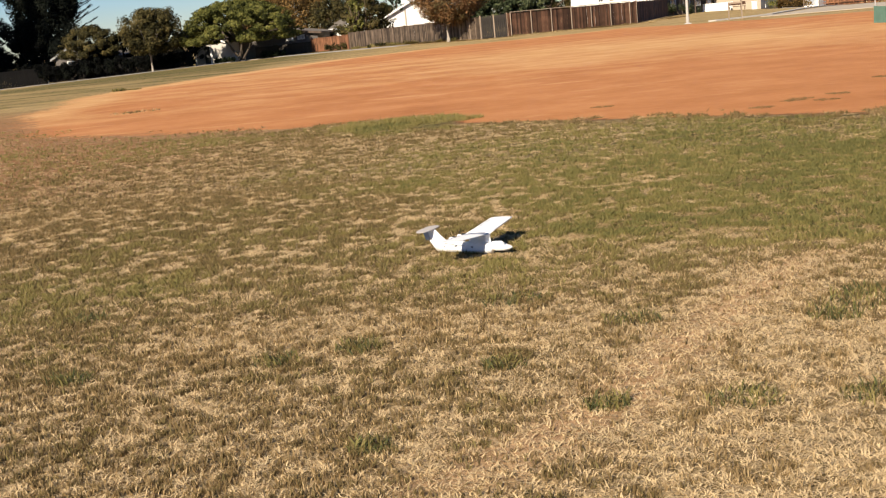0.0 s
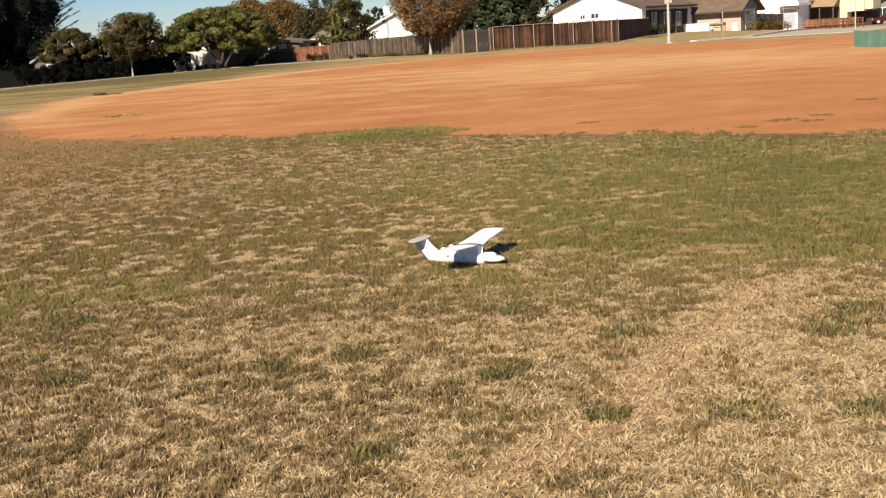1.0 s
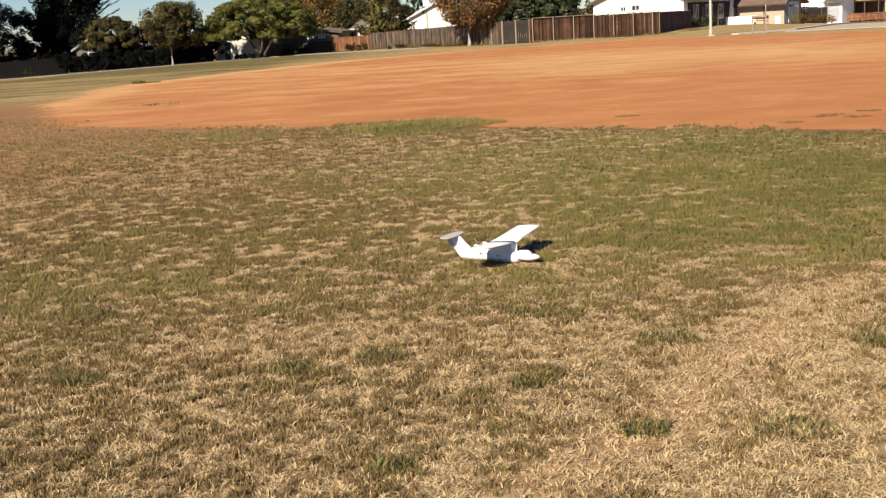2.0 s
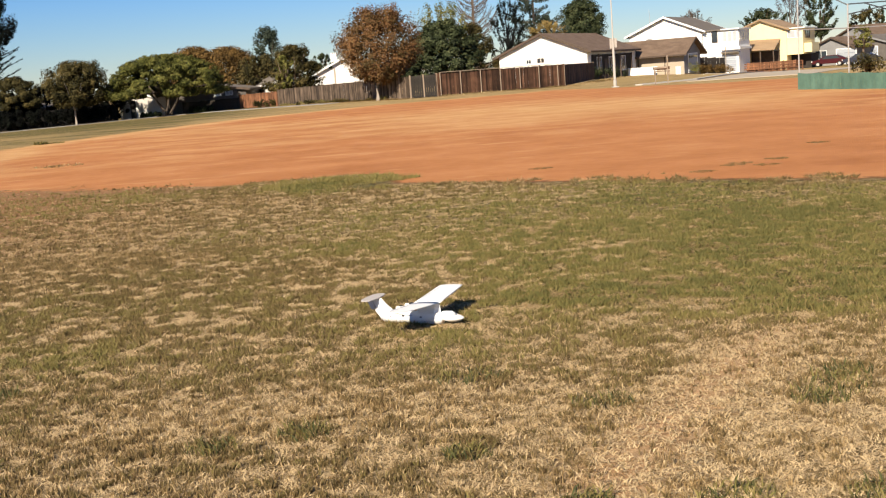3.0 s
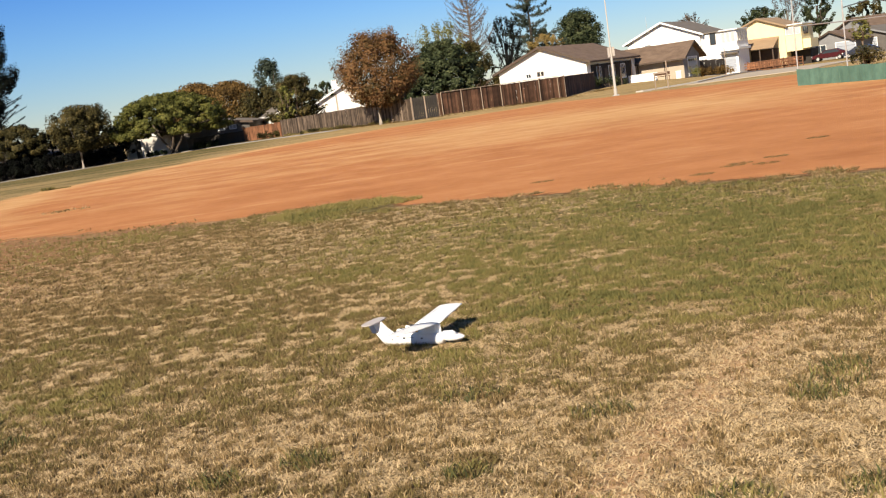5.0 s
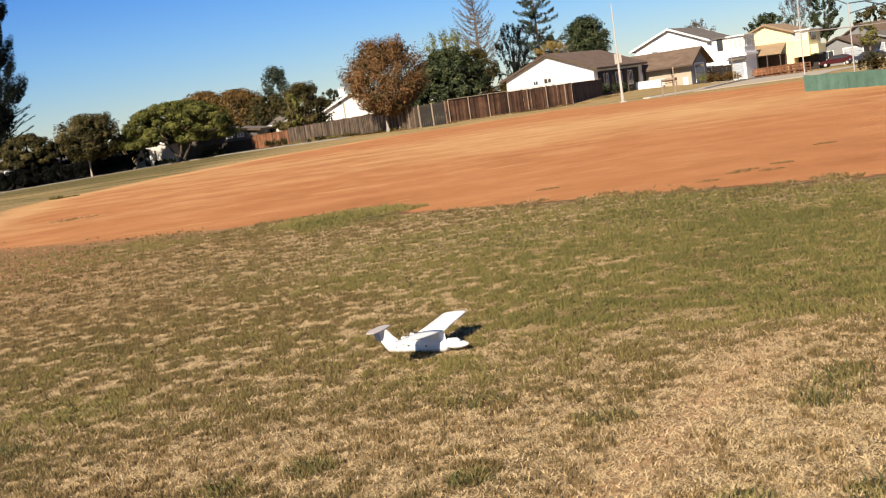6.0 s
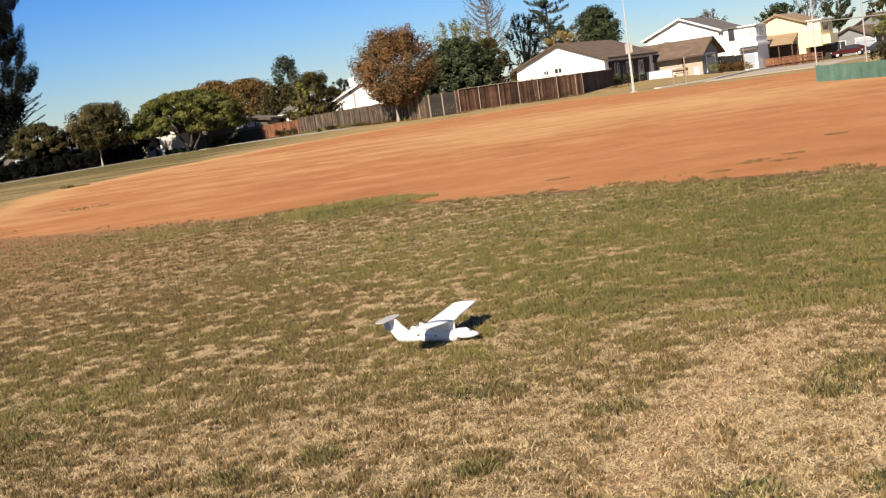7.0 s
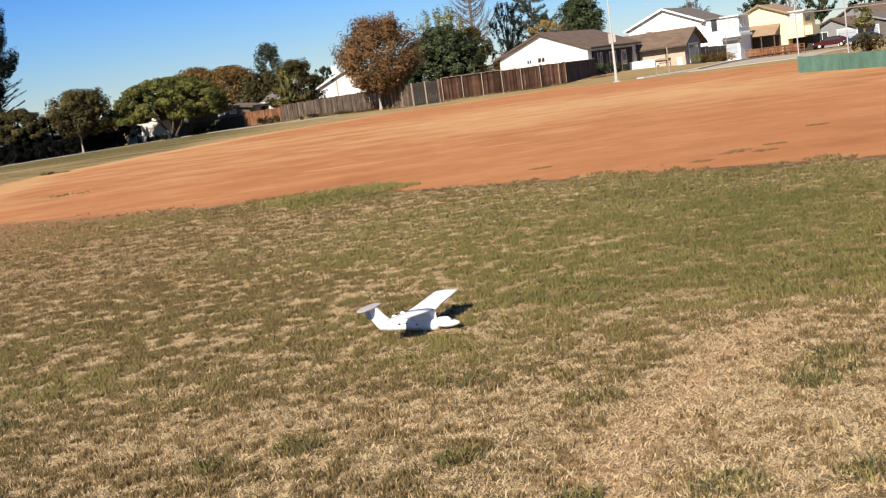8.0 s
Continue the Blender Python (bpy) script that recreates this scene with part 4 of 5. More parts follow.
part("gable_vent", boxes(((-0.14, -0.05, 2.14), (0.16, 0.0, 2.58)), bevel=0.01), M_DARKWALL, h)
# dark slab over the white side wall, its shade given as colour
part("porch_wall", boxes(((4.905, 1.2, 0), (5.05, 14.5, 2.55))), M_DARKWALL, h, "dark front painting the shade under the eave")
for yy, w in ((3.2, 1.5), (7.5, 2.2), (11.5, 1.6)):
    window(h, 5.056, yy, 1.5, w, 1.6, 0, 2)
part("front_door", boxes(((5.05, 5.0, 0), (5.11, 5.95, 2.05)), bevel=0.02), M_DARKTRIM, h)
for yy in (2.2, 9.5, 13.6):
    part("porch_post", boxes(((5.32, yy, 0), (5.44, yy + 0.12, 2.62)), bevel=0.01), M_DARKTRIM, h)

h = house(33.6, 134.2, -58, -0.22, "beige garage wing with a brown shingle roof and a grey door")
gable_body(h, 5.9, 9.6, 2.5, 3.9, M_BEIGE, M_ROOF, 0.95, 0.6, M_DARKTRIM)
# grey panels over the beige front, standing for its shade
bm = bmesh.new()
loft(bm, [[(-2.94, y, 2.28), (2.94, y, 2.28), (2.94, y, 2.49), (0, y, 3.88), (-2.94, y, 2.49)] for y in (-0.03, -0.002)])
part("gable_siding", bm, M_GREYWALL, h, "grey panel painting the shade of the gable front")
part("side_panel", boxes(((-2.94, -0.03, 0.0), (-1.54, -0.002, 2.28))), M_GREYWALL, h)
part("side_panel", boxes(((1.94, -0.03, 0.0), (2.94, -0.002, 2.28))), M_GREYWALL, h)
garage_door(h, 0.2, -0.004, 3.2, 2.15, -90, M_DOOR)
for yy in (2.2, 5.4, 8.6):
    part("wall_batten", boxes(((-3.01, yy, 0), (-2.95, yy + 0.1, 2.5))), M_DARKTRIM, h)

# white two-storey house with a balcony over its garage
h = house(34.2, 150.0, 30, -0.6, "white two-storey house with a balcony over the garage")
gable_body(h, 9.6, 13.0, 5.35, 7.35, M_WHITE, M_GREYROOF, 0.5, 0.5, M_TRIM)
part("front_wing", boxes(((4.81, 0.4, -0.6), (7.2, 9.0, 5.2))), M_WHITE, h)
part("wing_roof", boxes(((4.81, 0.1, 5.2), (7.2, 9.2, 5.34)), bevel=0.02), M_GREYROOF, h)
window(h, 6.3, 0.396, 4.45, 0.75, 1.5, -90, 0, M_DARKTRIM)
part("gable_vent", boxes(((-2.5, -0.05, 4.55), (-1.7, 0.0, 4.85))), M_GREYWALL, h)
bm = bmesh.new()
tube(bm, [(-2.6, 2.0, 5.6), (-2.6, 2.0, 8.6)], (0.03, 0.02), 6)
part("antenna", bm, M_STEEL, h, "thin steel roof antenna")
part("front_block", boxes(((7.21, 0.2, -0.6), (9.35, 6.0, 2.7))), M_WHITE, h)
part("upper_block", boxes(((7.21, 0.2, 3.05), (9.35, 6.0, 5.2))), M_WHITE, h)
part("balcony_slab", boxes(((7.21, -0.15, 2.7), (9.6, 6.2, 3.05)), bevel=0.02), M_TRIM, h)
part("flat_roof", boxes(((7.21, -0.2, 5.2), (9.6, 6.2, 5.36)), bevel=0.02), M_TRIM, h)
for k in range(3):
    window(h, 7.66 + 0.62 * k, 0.196, 4.35, 0.58, 1.3, -90, 0, M_TRIM, M_BLIND)
for k in range(4):
    window(h, 9.354, 0.9 + 1.2 * k, 4.4, 0.95, 1.2, 0, 0, M_TRIM, M_BLIND)
part("beam", boxes(((7.21, -0.5, 2.30), (9.5, 0.19, 2.48)), bevel=0.02), M_GREYROOF, h)
garage_door(h, 8.25, 0.196, 1.6, 2.0, -90, M_DOOR, False)

# yellow two-storey house with a porch roof
h = house(48.0, 154.5, 32, -1.0, "yellow two-storey house with a tan shingle roof")
gable_body(h, 6.8, 10.0, 5.3, 6.65, M_YELLOW, M_TANROOF, 0.45, 0.45, M_TANROOF)
window(h, -1.9, -0.004, 4.7, 0.6, 0.7, -90, 0, M_YELLOW, M_BLIND)
part("front_block", boxes(((3.41, 0.1, 1.9), (5.5, 7.0, 5.25))), M_YELLOW, h)
part("side_block", boxes(((5.51, 0.6, 2.1), (6.5, 5.0, 3.3))), M_YELLOW, h)
# solid dark block in place of the shade under the upper floor
part("carport_wall", boxes(((3.4, 2.4, -0.6), (6.0, 6.8, 1.9))), M_DARKWALL, h, "dark block standing for the shaded recess under the upper floor")
part("flat_roof", boxes(((3.41, -0.2, 5.25), (5.8, 7.3, 5.40)), bevel=0.02), M_TRIM, h)
window(h, 4.0, 0.096, 4.55, 1.05, 1.0, -90, 0, M_TRIM, M_BLIND)
window(h, 4.95, 0.096, 4.55, 0.75, 1.0, -90, 0, M_TRIM, M_BLIND)
window(h, 5.504, 2.6, 4.5, 2.6, 1.1, 0, 1, M_DARKTRIM)
bm = bmesh.new()
loft(bm, [[(-5.6, yy, zz), (2.6, yy, zz - 0.15), (2.6, yy, zz), (-5.6, yy, zz + 0.16)] for yy, zz in ((-3.2, 2.85), (0.0, 4.1))])
part("porch_roof", bm, M_TANROOF, h)
for xx in (-3.6, -1.5, 0.6, 2.3):
    part("porch_post", boxes(((xx, -3.0, -0.3), (xx + 0.14, -2.86, 2.78)), bevel=0.01), M_TRIM if xx < -3 else M_DARKTRIM, h)
part("porch_wall", boxes(((-1.2, -0.3, -0.3), (2.5, -0.004, 2.6))), M_DARKTRIM, h)


def rail_fence(x, y, heading, n, z, paint, label):
    root = thing("rail_fence", pose(x, y, z, 0, 0, heading), label, "fence", "fences")
    for k in range(n + 1):
        part("post", boxes(((k * 1.8 - 0.06, -0.06, -0.2), (k * 1.8 + 0.06, 0.06, 1.15)), bevel=0.01), paint, root)
    for zz in (0.35, 0.7, 1.02):
        part("rail", boxes(((0, -0.1, zz), (n * 1.8, -0.06, zz + 0.12)), bevel=0.008), paint, root)


rail_fence(43.3, 148.0, -32, 4, -0.95, M_ORANGEFENCE, "orange-brown wooden rail fence in front of the yellow house")
rail_fence(45.0, 146.0, -30, 3, -0.95, M_ORANGEFENCE, "orange-brown wooden rail fence beside the drive")

# grey and brown houses farther down the street
h = house(59.6, 160, 40, -1.0, "brown-roofed house with grey walls farther down the street")
gable_body(h, 5.6, 9.0, 2.4, 3.7, M_GREYWALL, M_ROOF, 0.5, 0.4, M_DARKTRIM)
window(h, -1.5, -0.004, 1.5, 1.6, 1.2, -90, 1)
garage_door(h, 2.0, -0.004, 2.6, 2.1, -90, M_DOOR, False)
h = house(66.0, 165, 42, -1.0, "grey house with a grey shingle roof down the street")
gable_body(h, 8.0, 9.0, 2.4, 3.7, M_DIMWALL, M_GREYROOF, 0.5, 0.4, M_GREYWALL)
garage_door(h, 0.5, -0.004, 3.0, 2.1, -90, M_DOOR, False)
h = house(70.0, 178, 60, -1.0, "low brown-roofed house at the end of the street")
gable_body(h, 9.0, 16.0, 3.4, 5.4, M_GREYWALL, M_ROOF, 0.5, 0.4, M_DARKTRIM)
window(h, -2.5, -0.004, 1.5, 1.6, 1.2, -90, 1)

# white house behind the weathered fence, with a chimney
h = house(-7.45, 151, 1.3, -0.25, "white house with a chimney behind the weathered fence")
gable_body(h, 7.9, 12.0, 2.95, 4.85, M_WHITE, M_GREYROOF, 0.55, 0.5, M_TRIM)
part("chimney", boxes(((-1.55, 0.6, 3.4), (-0.75, 1.4, 5.75)), bevel=0.02), M_WHITE, h, "white painted chimney")
part("downpipe", boxes(((-1.25, -0.08, 0.5), (-1.05, -0.004, 3.9)), bevel=0.01), M_CONCRETE, h)
h = house(-13.2, 133, -20, -0.3, "white house end half hidden by trees")
gable_body(h, 3.2, 7.0, 2.3, 3.25, M_WHITE, M_GREYROOF, 0.3, 0.3)
window(h, 0.3, -0.004, 1.7, 0.8, 0.7, -90, 0)

# low house on the shaded side, with a white porch
h = house(-23.0, 129.3, 4, -0.55, "low grey house in the shade behind a broad tree")
gable_body(h, 11.5, 10.0, 2.25, 3.05, M_DIMWALL, M_GREYROOF, 0.5, 0.4, M_DARKTRIM)
for xx in (2.6, 3.9):
    window(h, xx, -0.004, 1.95, 0.8, 0.5, -90, 1, M_TRIM, M_BLIND)
h = house(-29.2, 129.1, 3, -0.62, "white porch front of a low house")
gable_body(h, 3.6, 6.0, 2.15, 2.75, M_SHADEDWHITE, M_GREYROOF, 0.25, 0.25)
part("front_wall", boxes(((1.82, -0.5, -0.3), (3.2, 0.2, 2.15))), M_SHADEDWHITE, h, "white rendered wall, partial shade in its cream tone")
part("wall_coping", boxes(((1.80, -0.56, 2.15), (3.24, 0.26, 2.23)), bevel=0.02), M_GREYROOF, h)
# no opening is cut: a black slab gives the doorway's darkness
part("door_opening", boxes(((-0.85, -0.05, 0), (-0.25, 0.02, 1.95)), bevel=0.01), M_BLACK, h, "black slab painting the dark of a doorway")
for xx in (-1.75, 0.0):
    part("porch_post", boxes(((xx, -0.9, -0.1), (xx + 0.16, -0.74, 2.2)), bevel=0.01), M_TRIM, h)
h = house(-44.3, 127.2, 20, -0.85, "grey gabled house behind the dark fence")
gable_body(h, 4.6, 7.0, 2.35, 3.4, M_DIMWALL, M_GREYROOF, 0.4, 0.35, M_GREYWALL)
window(h, -0.2, -0.004, 1.6, 1.0, 0.8, -90, 1)


# ---- poles, backstop, small street things ----
def lamp_pole():
    root = thing("light_pole", pose(13.75, 75.6, 0), "tall pale steel light pole with a box on its side", "light pole")
    bm = bmesh.new()
    tube(bm, [(0, 0, -0.2), (0.0, 0, 0.45), (0, 0, 0.46), (0, 0, 3.15), (0, 0, 3.2), (0, 0, 6.35)], (0.115, 0.115, 0.085, 0.075, 0.045, 0.035), 12)
    part("shaft", bm, M_POLE, root, "tapered pale shaft", True)
    part("meter_box", boxes(((-0.22, -0.10, 2.5), (-0.07, 0.10, 3.15)), bevel=0.02), M_POLE, root, "pale box strapped to the pole")
    part("meter_box", boxes(((0.08, -0.10, 2.55), (0.24, 0.10, 3.15)), bevel=0.02), M_POLE, root, "pale box strapped to the pole")
    part("collar", boxes(((-0.2, -0.2, 0.0), (0.2, 0.2, 0.06)), bevel=0.01), M_STEEL, root)


lamp_pole()


def backstop():
    """Baseball backstop: steel posts and rails with a green pad along its foot."""
    root = thing("backstop", pose(15.66, 45.9, 0, 0, 0, -78.5), "steel backstop frame with a low green windscreen", "backstop")
    for x, tall in ((0.0, 5.2), (3.45, 3.1), (6.3, 3.1)):
        bm = bmesh.new()
        tube(bm, [(x, 0, -0.2), (x, 0, tall)], (0.026, 0.026), 10)
        part("post", bm, M_STEEL, root)
    bm = bmesh.new()
    tube(bm, [(0, 0, 2.34), (3.45, 0, 2.22), (6.3, 0, 2.15)], (0.02, 0.02, 0.02), 8)
    part("rail", bm, M_STEEL, root)
    # overhanging hood
    for a, b in (((3.45, 0, 3.08), (3.45, 4.0, 3.12)), ((3.45, 0.05, 2.72), (3.45, 4.0, 3.3)), ((3.45, 0.7, 3.08), (3.45, 4.0, 2.1)), ((3.45, 0, 3.05), (2.6, -0.9, 3.75)), ((6.3, 0, 3.08), (6.3, 4.0, 3.12)), ((3.45, 2.0, 3.1), (6.3, 2.0, 3.1))):
        bm = bmesh.new()
        tube(bm, [a, b], (0.022, 0.022), 8)
        part("brace", bm, M_DARKSTEEL, root)
    rnd = random.Random(3)
    for k in range(4):
        bm = bmesh.new()
        rows = []
        for j in range(13):
            x = k * 1.5 + 1.498 * j / 12
            w = 0.008 * math.sin(j * 1.3 + k) + rnd.uniform(-0.003, 0.003)
            s = 0.66 - 0.012 * x - 0.03 * math.sin(math.pi * j / 12)
            rows.append([(x, -0.07 + w, 0.0), (x, -0.055 + w, 0.0), (x, -0.055 + w * 0.4, s), (x, -0.07 + w * 0.4, s)])
        loft(bm, rows)
        part("windscreen", bm, M_GREEN, root, "sagging green cloth panel")


backstop()


def sign_frame(x, y, label, tall=1.75, gap=0.0):
    root = thing("sign_post", pose(x, y, float(ground_z(x, y))), label, "post", "street posts")
    part("post", boxes(((-0.035, -0.035, -0.2), (0.035, 0.035, tall)), bevel=0.008), M_POSTWOOD, root)
    if gap:
        part("post", boxes(((-gap - 0.035, -0.035, -0.2), (-gap + 0.035, 0.035, tall * 0.62)), bevel=0.008), M_POSTWOOD, root)
        part("rail", boxes(((-gap, -0.03, tall * 0.56), (0, 0.03, tall * 0.62)), bevel=0.008), M_POSTWOOD, root)


sign_frame(17.0, 74.6, "weathered wooden post with a low rail on the verge", 1.8, 0.82)
sign_frame(31.3, 112, "thin street sign post by the drive", 2.6)


def bench(x, y, z, heading):
    root = thing("bench", pose(x, y, z, 0, 0, heading), "dark red wooden bench against the house wall", "bench")
    part("seat", boxes(((-0.9, -0.25, 0.42), (0.9, 0.2, 0.48)), bevel=0.01), M_REDFENCE, root)
    part("backrest", boxes(((-0.9, 0.2, 0.6), (0.9, 0.25, 0.95)), bevel=0.01), M_REDFENCE, root)
    for xx in (-0.8, 0.8):
        for yy in (-0.2, 0.18):
            part("leg", boxes(((xx - 0.04, yy - 0.04, 0), (xx + 0.04, yy + 0.04, 0.44)), bevel=0.006), M_REDFENCE, root)


bench(28.9, 129.3, -0.2, -12)


def low_wall(x, y, z, heading, w, label):
    root = thing("garden_wall", pose(x, y, z, 0, 0, heading), label, "garden wall", "white garden walls")
    part("body", boxes(((0, -0.12, -0.3), (w, 0.12, 0.86)), bevel=0.02), M_WHITE, root)
    part("coping", boxes(((-0.04, -0.17, 0.86), (w + 0.04, 0.17, 0.94)), bevel=0.015), M_TRIM, root)


low_wall(23.3, 131.0, -0.12, -3, 5.4, "low white garden wall in front of the beige house")
low_wall(30.6, 129.8, -0.3, -8, 0.55, "short white garden wall beside the bench")


def car(x, y, z, heading, paint, label):
    root = thing("car", pose(x, y, z, 0, 0, heading), label, "car", "parked cars")
    side = ((-2.2, 0.35), (2.15, 0.35), (2.22, 0.62), (2.05, 0.80), (1.15, 0.93), (0.45, 1.40), (-1.0, 1.45), (-1.75, 1.02), (-2.2, 0.95))
    bm = bmesh.new()
    loft(bm, [[(px, y2, pz) for px, pz in side] for y2 in (-0.85, 0.85)])
    bmesh.ops.bevel(bm, geom=list(bm.edges), offset=0.06, segments=2, affect="EDGES")
    part("body", bm, paint, root, smooth=False)
    for s in (-1, 1):
        bm = bmesh.new()
        loft(bm, [[(0.95, yy, 0.95), (0.42, yy, 1.32), (-0.92, yy, 1.36), (-1.5, yy, 1.0)] for yy in (s * 0.845, s * 0.862)])
        part("side_window", bm, M_GLASS, root)
        for xx in (-1.35, 1.4):
            bm = bmesh.new()
            tube(bm, [(xx, s * 0.70, 0.31), (xx, s * 0.90, 0.31)], (0.31, 0.31), 18)
            wheel = part("wheel", bm, M_RUBBER, root)
            bm = bmesh.new()
            tube(bm, [(xx, s * 0.89, 0.31), (xx, s * 0.915, 0.31)], (0.19, 0.17), 14)
            part("rim", bm, M_STEEL, wheel)
    bm = bmesh.new()
    loft(bm, [[(1.10, yy, 0.97), (0.50, yy, 1.37), (0.53, yy, 1.39), (1.14, yy, 0.98)] for yy in (-0.7, 0.7)])
    part("windscreen", bm, M_GLASS, root)
    for s in (-1, 1):
        part("headlight", boxes(((2.13, s * 0.65 - 0.16, 0.62), (2.22, s * 0.65 + 0.16, 0.76)), bevel=0.02), M_TRIM, root)


car(56.5, 152.5, -0.96, 150, M_CARPAINT, "dark red car parked beside the street")
car(58.5, 147.0, -0.96, 150, M_CARBLUE, "dark blue car parked at the kerb")


# ---- trees ----
def leaves(name, pos, face, size, material, parent, seed, long=1.0):
    """A crown of many small folded leaves at the given places, turned about the given ways."""
    r = np.random.default_rng(seed)
    count = len(pos)
    face = face + 0.55 * r.normal(size=(count, 3)) + [0, 0, 0.25]
    face /= np.linalg.norm(face, axis=1)[:, None]
    a = np.cross(face, r.normal(size=(count, 3)))
    a /= np.linalg.norm(a, axis=1)[:, None]
    b = np.cross(face, a)
    s = (size * (0.55 + 0.9 * r.random(count)))[:, None]
    co = np.stack([pos - a * s * 0.5 * long, pos - b * s * 0.32 + face * s * 0.1, pos + a * s * 0.5 * long, pos + b * s * 0.32 + face * s * 0.1], 1).reshape(-1, 3)
    k = np.arange(count)[:, None] * 4
    me = bpy.data.meshes.new(name)
    me.vertices.add(4 * count)
    me.vertices.foreach_set("co", co.ravel().astype(np.float32))
    me.loops.add(6 * count)
    me.loops.foreach_set("vertex_index", np.concatenate([k + [0, 1, 2], k + [0, 2, 3]], 1).ravel().astype(np.int32))
    me.polygons.add(2 * count)
    me.polygons.foreach_set("loop_start", (np.arange(2 * count) * 3).astype(np.int32))
    me.update(calc_edges=True)
    return mesh_part(name, me, material, parent)


def clumped(centres, radii, axes, stretch, count, seed, squash=0.8, outward=0.0):
    """Places and ways of leaves gathered in clumps, each drawn out along its own axis."""
    r = np.random.default_rng(seed)
    weight = radii ** 2
    which = r.choice(len(centres), count, p=weight / weight.sum())
    way = r.normal(size=(count, 3))
    way /= np.linalg.norm(way, axis=1)[:, None]
    off = way * (radii[which] * r.random(count) ** 0.4)[:, None] * [1, 1, squash]
    ax = axes[which]
    along = np.sum(off * ax, 1)[:, None]
    off = (off - ax * along) * (1 / math.sqrt(stretch)) + ax * along * stretch
    return centres[which] + off, way + outward * ax


def crown_width(shape, u):
    """The crown's half width, of its widest, at the height u from 0 to 1."""
    if shape == "dome":
        return np.sqrt(np.clip(1 - u ** 2.2, 0, 1)) * (0.86 + 0.14 * smooth_step(0, 0.2, u))
    if shape == "vase":
        return np.where(u < 0.42, 0.42 + 0.58 * np.sin(np.clip(u / 0.42, 0, 1) * math.pi / 2), np.sqrt(np.clip(1 - ((u - 0.42) / 0.62) ** 2, 0, 1)))
    if shape == "column":
        return 0.62 + 0.38 * smooth_step(0.40, 0.48, u) + 0.10 * np.sin(u * 44.0)
    return np.sqrt(np.clip(1 - (2 * u - 1) ** 2, 0, 1)) ** 0.8


def broad_tree(x, y, rx, low, top, material, label, seed, bark=M_BARK, count=7000, size=0.24, clumps=60, shape="round", tuft=0.22, trunk=0.16, stems=1, ry=None, push=0.0, spray=1.25, uneven=0.14):
    """A broad-leaved tree: tapered trunk, forking limbs, and a crown in uneven clumps. low, top: heights of the crown over the level field."""
    r = np.random.default_rng(seed)
    z0 = float(ground_z(x, y))
    root = thing("tree", pose(x, y, z0), label, "tree", "trees round the field")
    low, top = low - z0, top - z0
    ry = ry or rx
    tall = top - low
    mid = (low + top) / 2
    # clumps mostly near the skin of the crown, the skin bulging and sinking
    clumps = 2 * clumps
    u = r.random(clumps)
    turn = r.random(clumps) * 2 * np.pi
    q = 0.45 + 0.55 * r.random(clumps) ** 0.45
    q = np.where((u > 0.8) | (r.random(clumps) < 0.32), r.random(clumps) ** 0.5, q)
    bulge = 1 + uneven * (np.sin(3 * turn + 5 * u + seed) + np.sin(7 * turn - 9 * u + 2 * seed) + 0.6 * r.normal(size=clumps))
    wide = crown_width(shape, u) * q * bulge
    rad = tuft * (0.42 + 0.75 * r.random(clumps) ** 1.5) * min(rx, tall * 0.6)
    centres = np.stack([push + np.cos(turn) * wide * (rx - 0.6 * rad), np.sin(turn) * wide * (ry - 0.6 * rad), low + u * tall * (1 + 0.35 * uneven * np.sin(4 * turn + seed))], 1)
    centres[:, 2] = np.clip(centres[:, 2], low + rad * 0.5, top - rad * 0.5)
    axes = centres - [push * 0.5, 0, low - 0.1 * tall]
    axes /= np.linalg.norm(axes, axis=1)[:, None]
    bm = bmesh.new()
    for k in range(stems):
        sx, sy = (r.normal() * 0.25, r.normal() * 0.2) if stems > 1 else (0, 0)
        lean = ((k - (stems - 1) / 2) * 1.5 + r.normal() * 0.3 * (stems > 1), r.normal() * 0.4 * (stems > 1))
        tube(bm, [(sx, sy, -0.2), (sx * 1.1, sy * 1.1, 0.25), (sx + lean[0] * 0.4, sy + lean[1] * 0.4, max(0.5, low * 0.7)), (sx + lean[0] + push * 0.5, sy + lean[1], mid)], (trunk * 1.5, trunk * 1.05, trunk * 0.9, trunk * 0.55), 9)
    t = part("trunk", bm, bark, root, smooth=True)
    for k in r.choice(clumps, min(14, clumps), replace=False):
        e = centres[k]
        s = np.array([0, 0, max(0.3, low * 0.75 + (mid - low) * 0.45 * r.random())])
        m = s * 0.45 + e * 0.55 + [0, 0, 0.05 * tall]
        bm = bmesh.new()
        tube(bm, [s, m, e], (trunk * 0.5, trunk * 0.3, trunk * 0.08), 6)
        part("limb", bm, bark, t, smooth=True)
    pos, face = clumped(centres, rad, axes, spray, count, seed + 1, 0.6 if shape == "dome" else 0.85, 0.7)
    leaves("crown", pos, face, size, material, root, seed + 2)
    return root


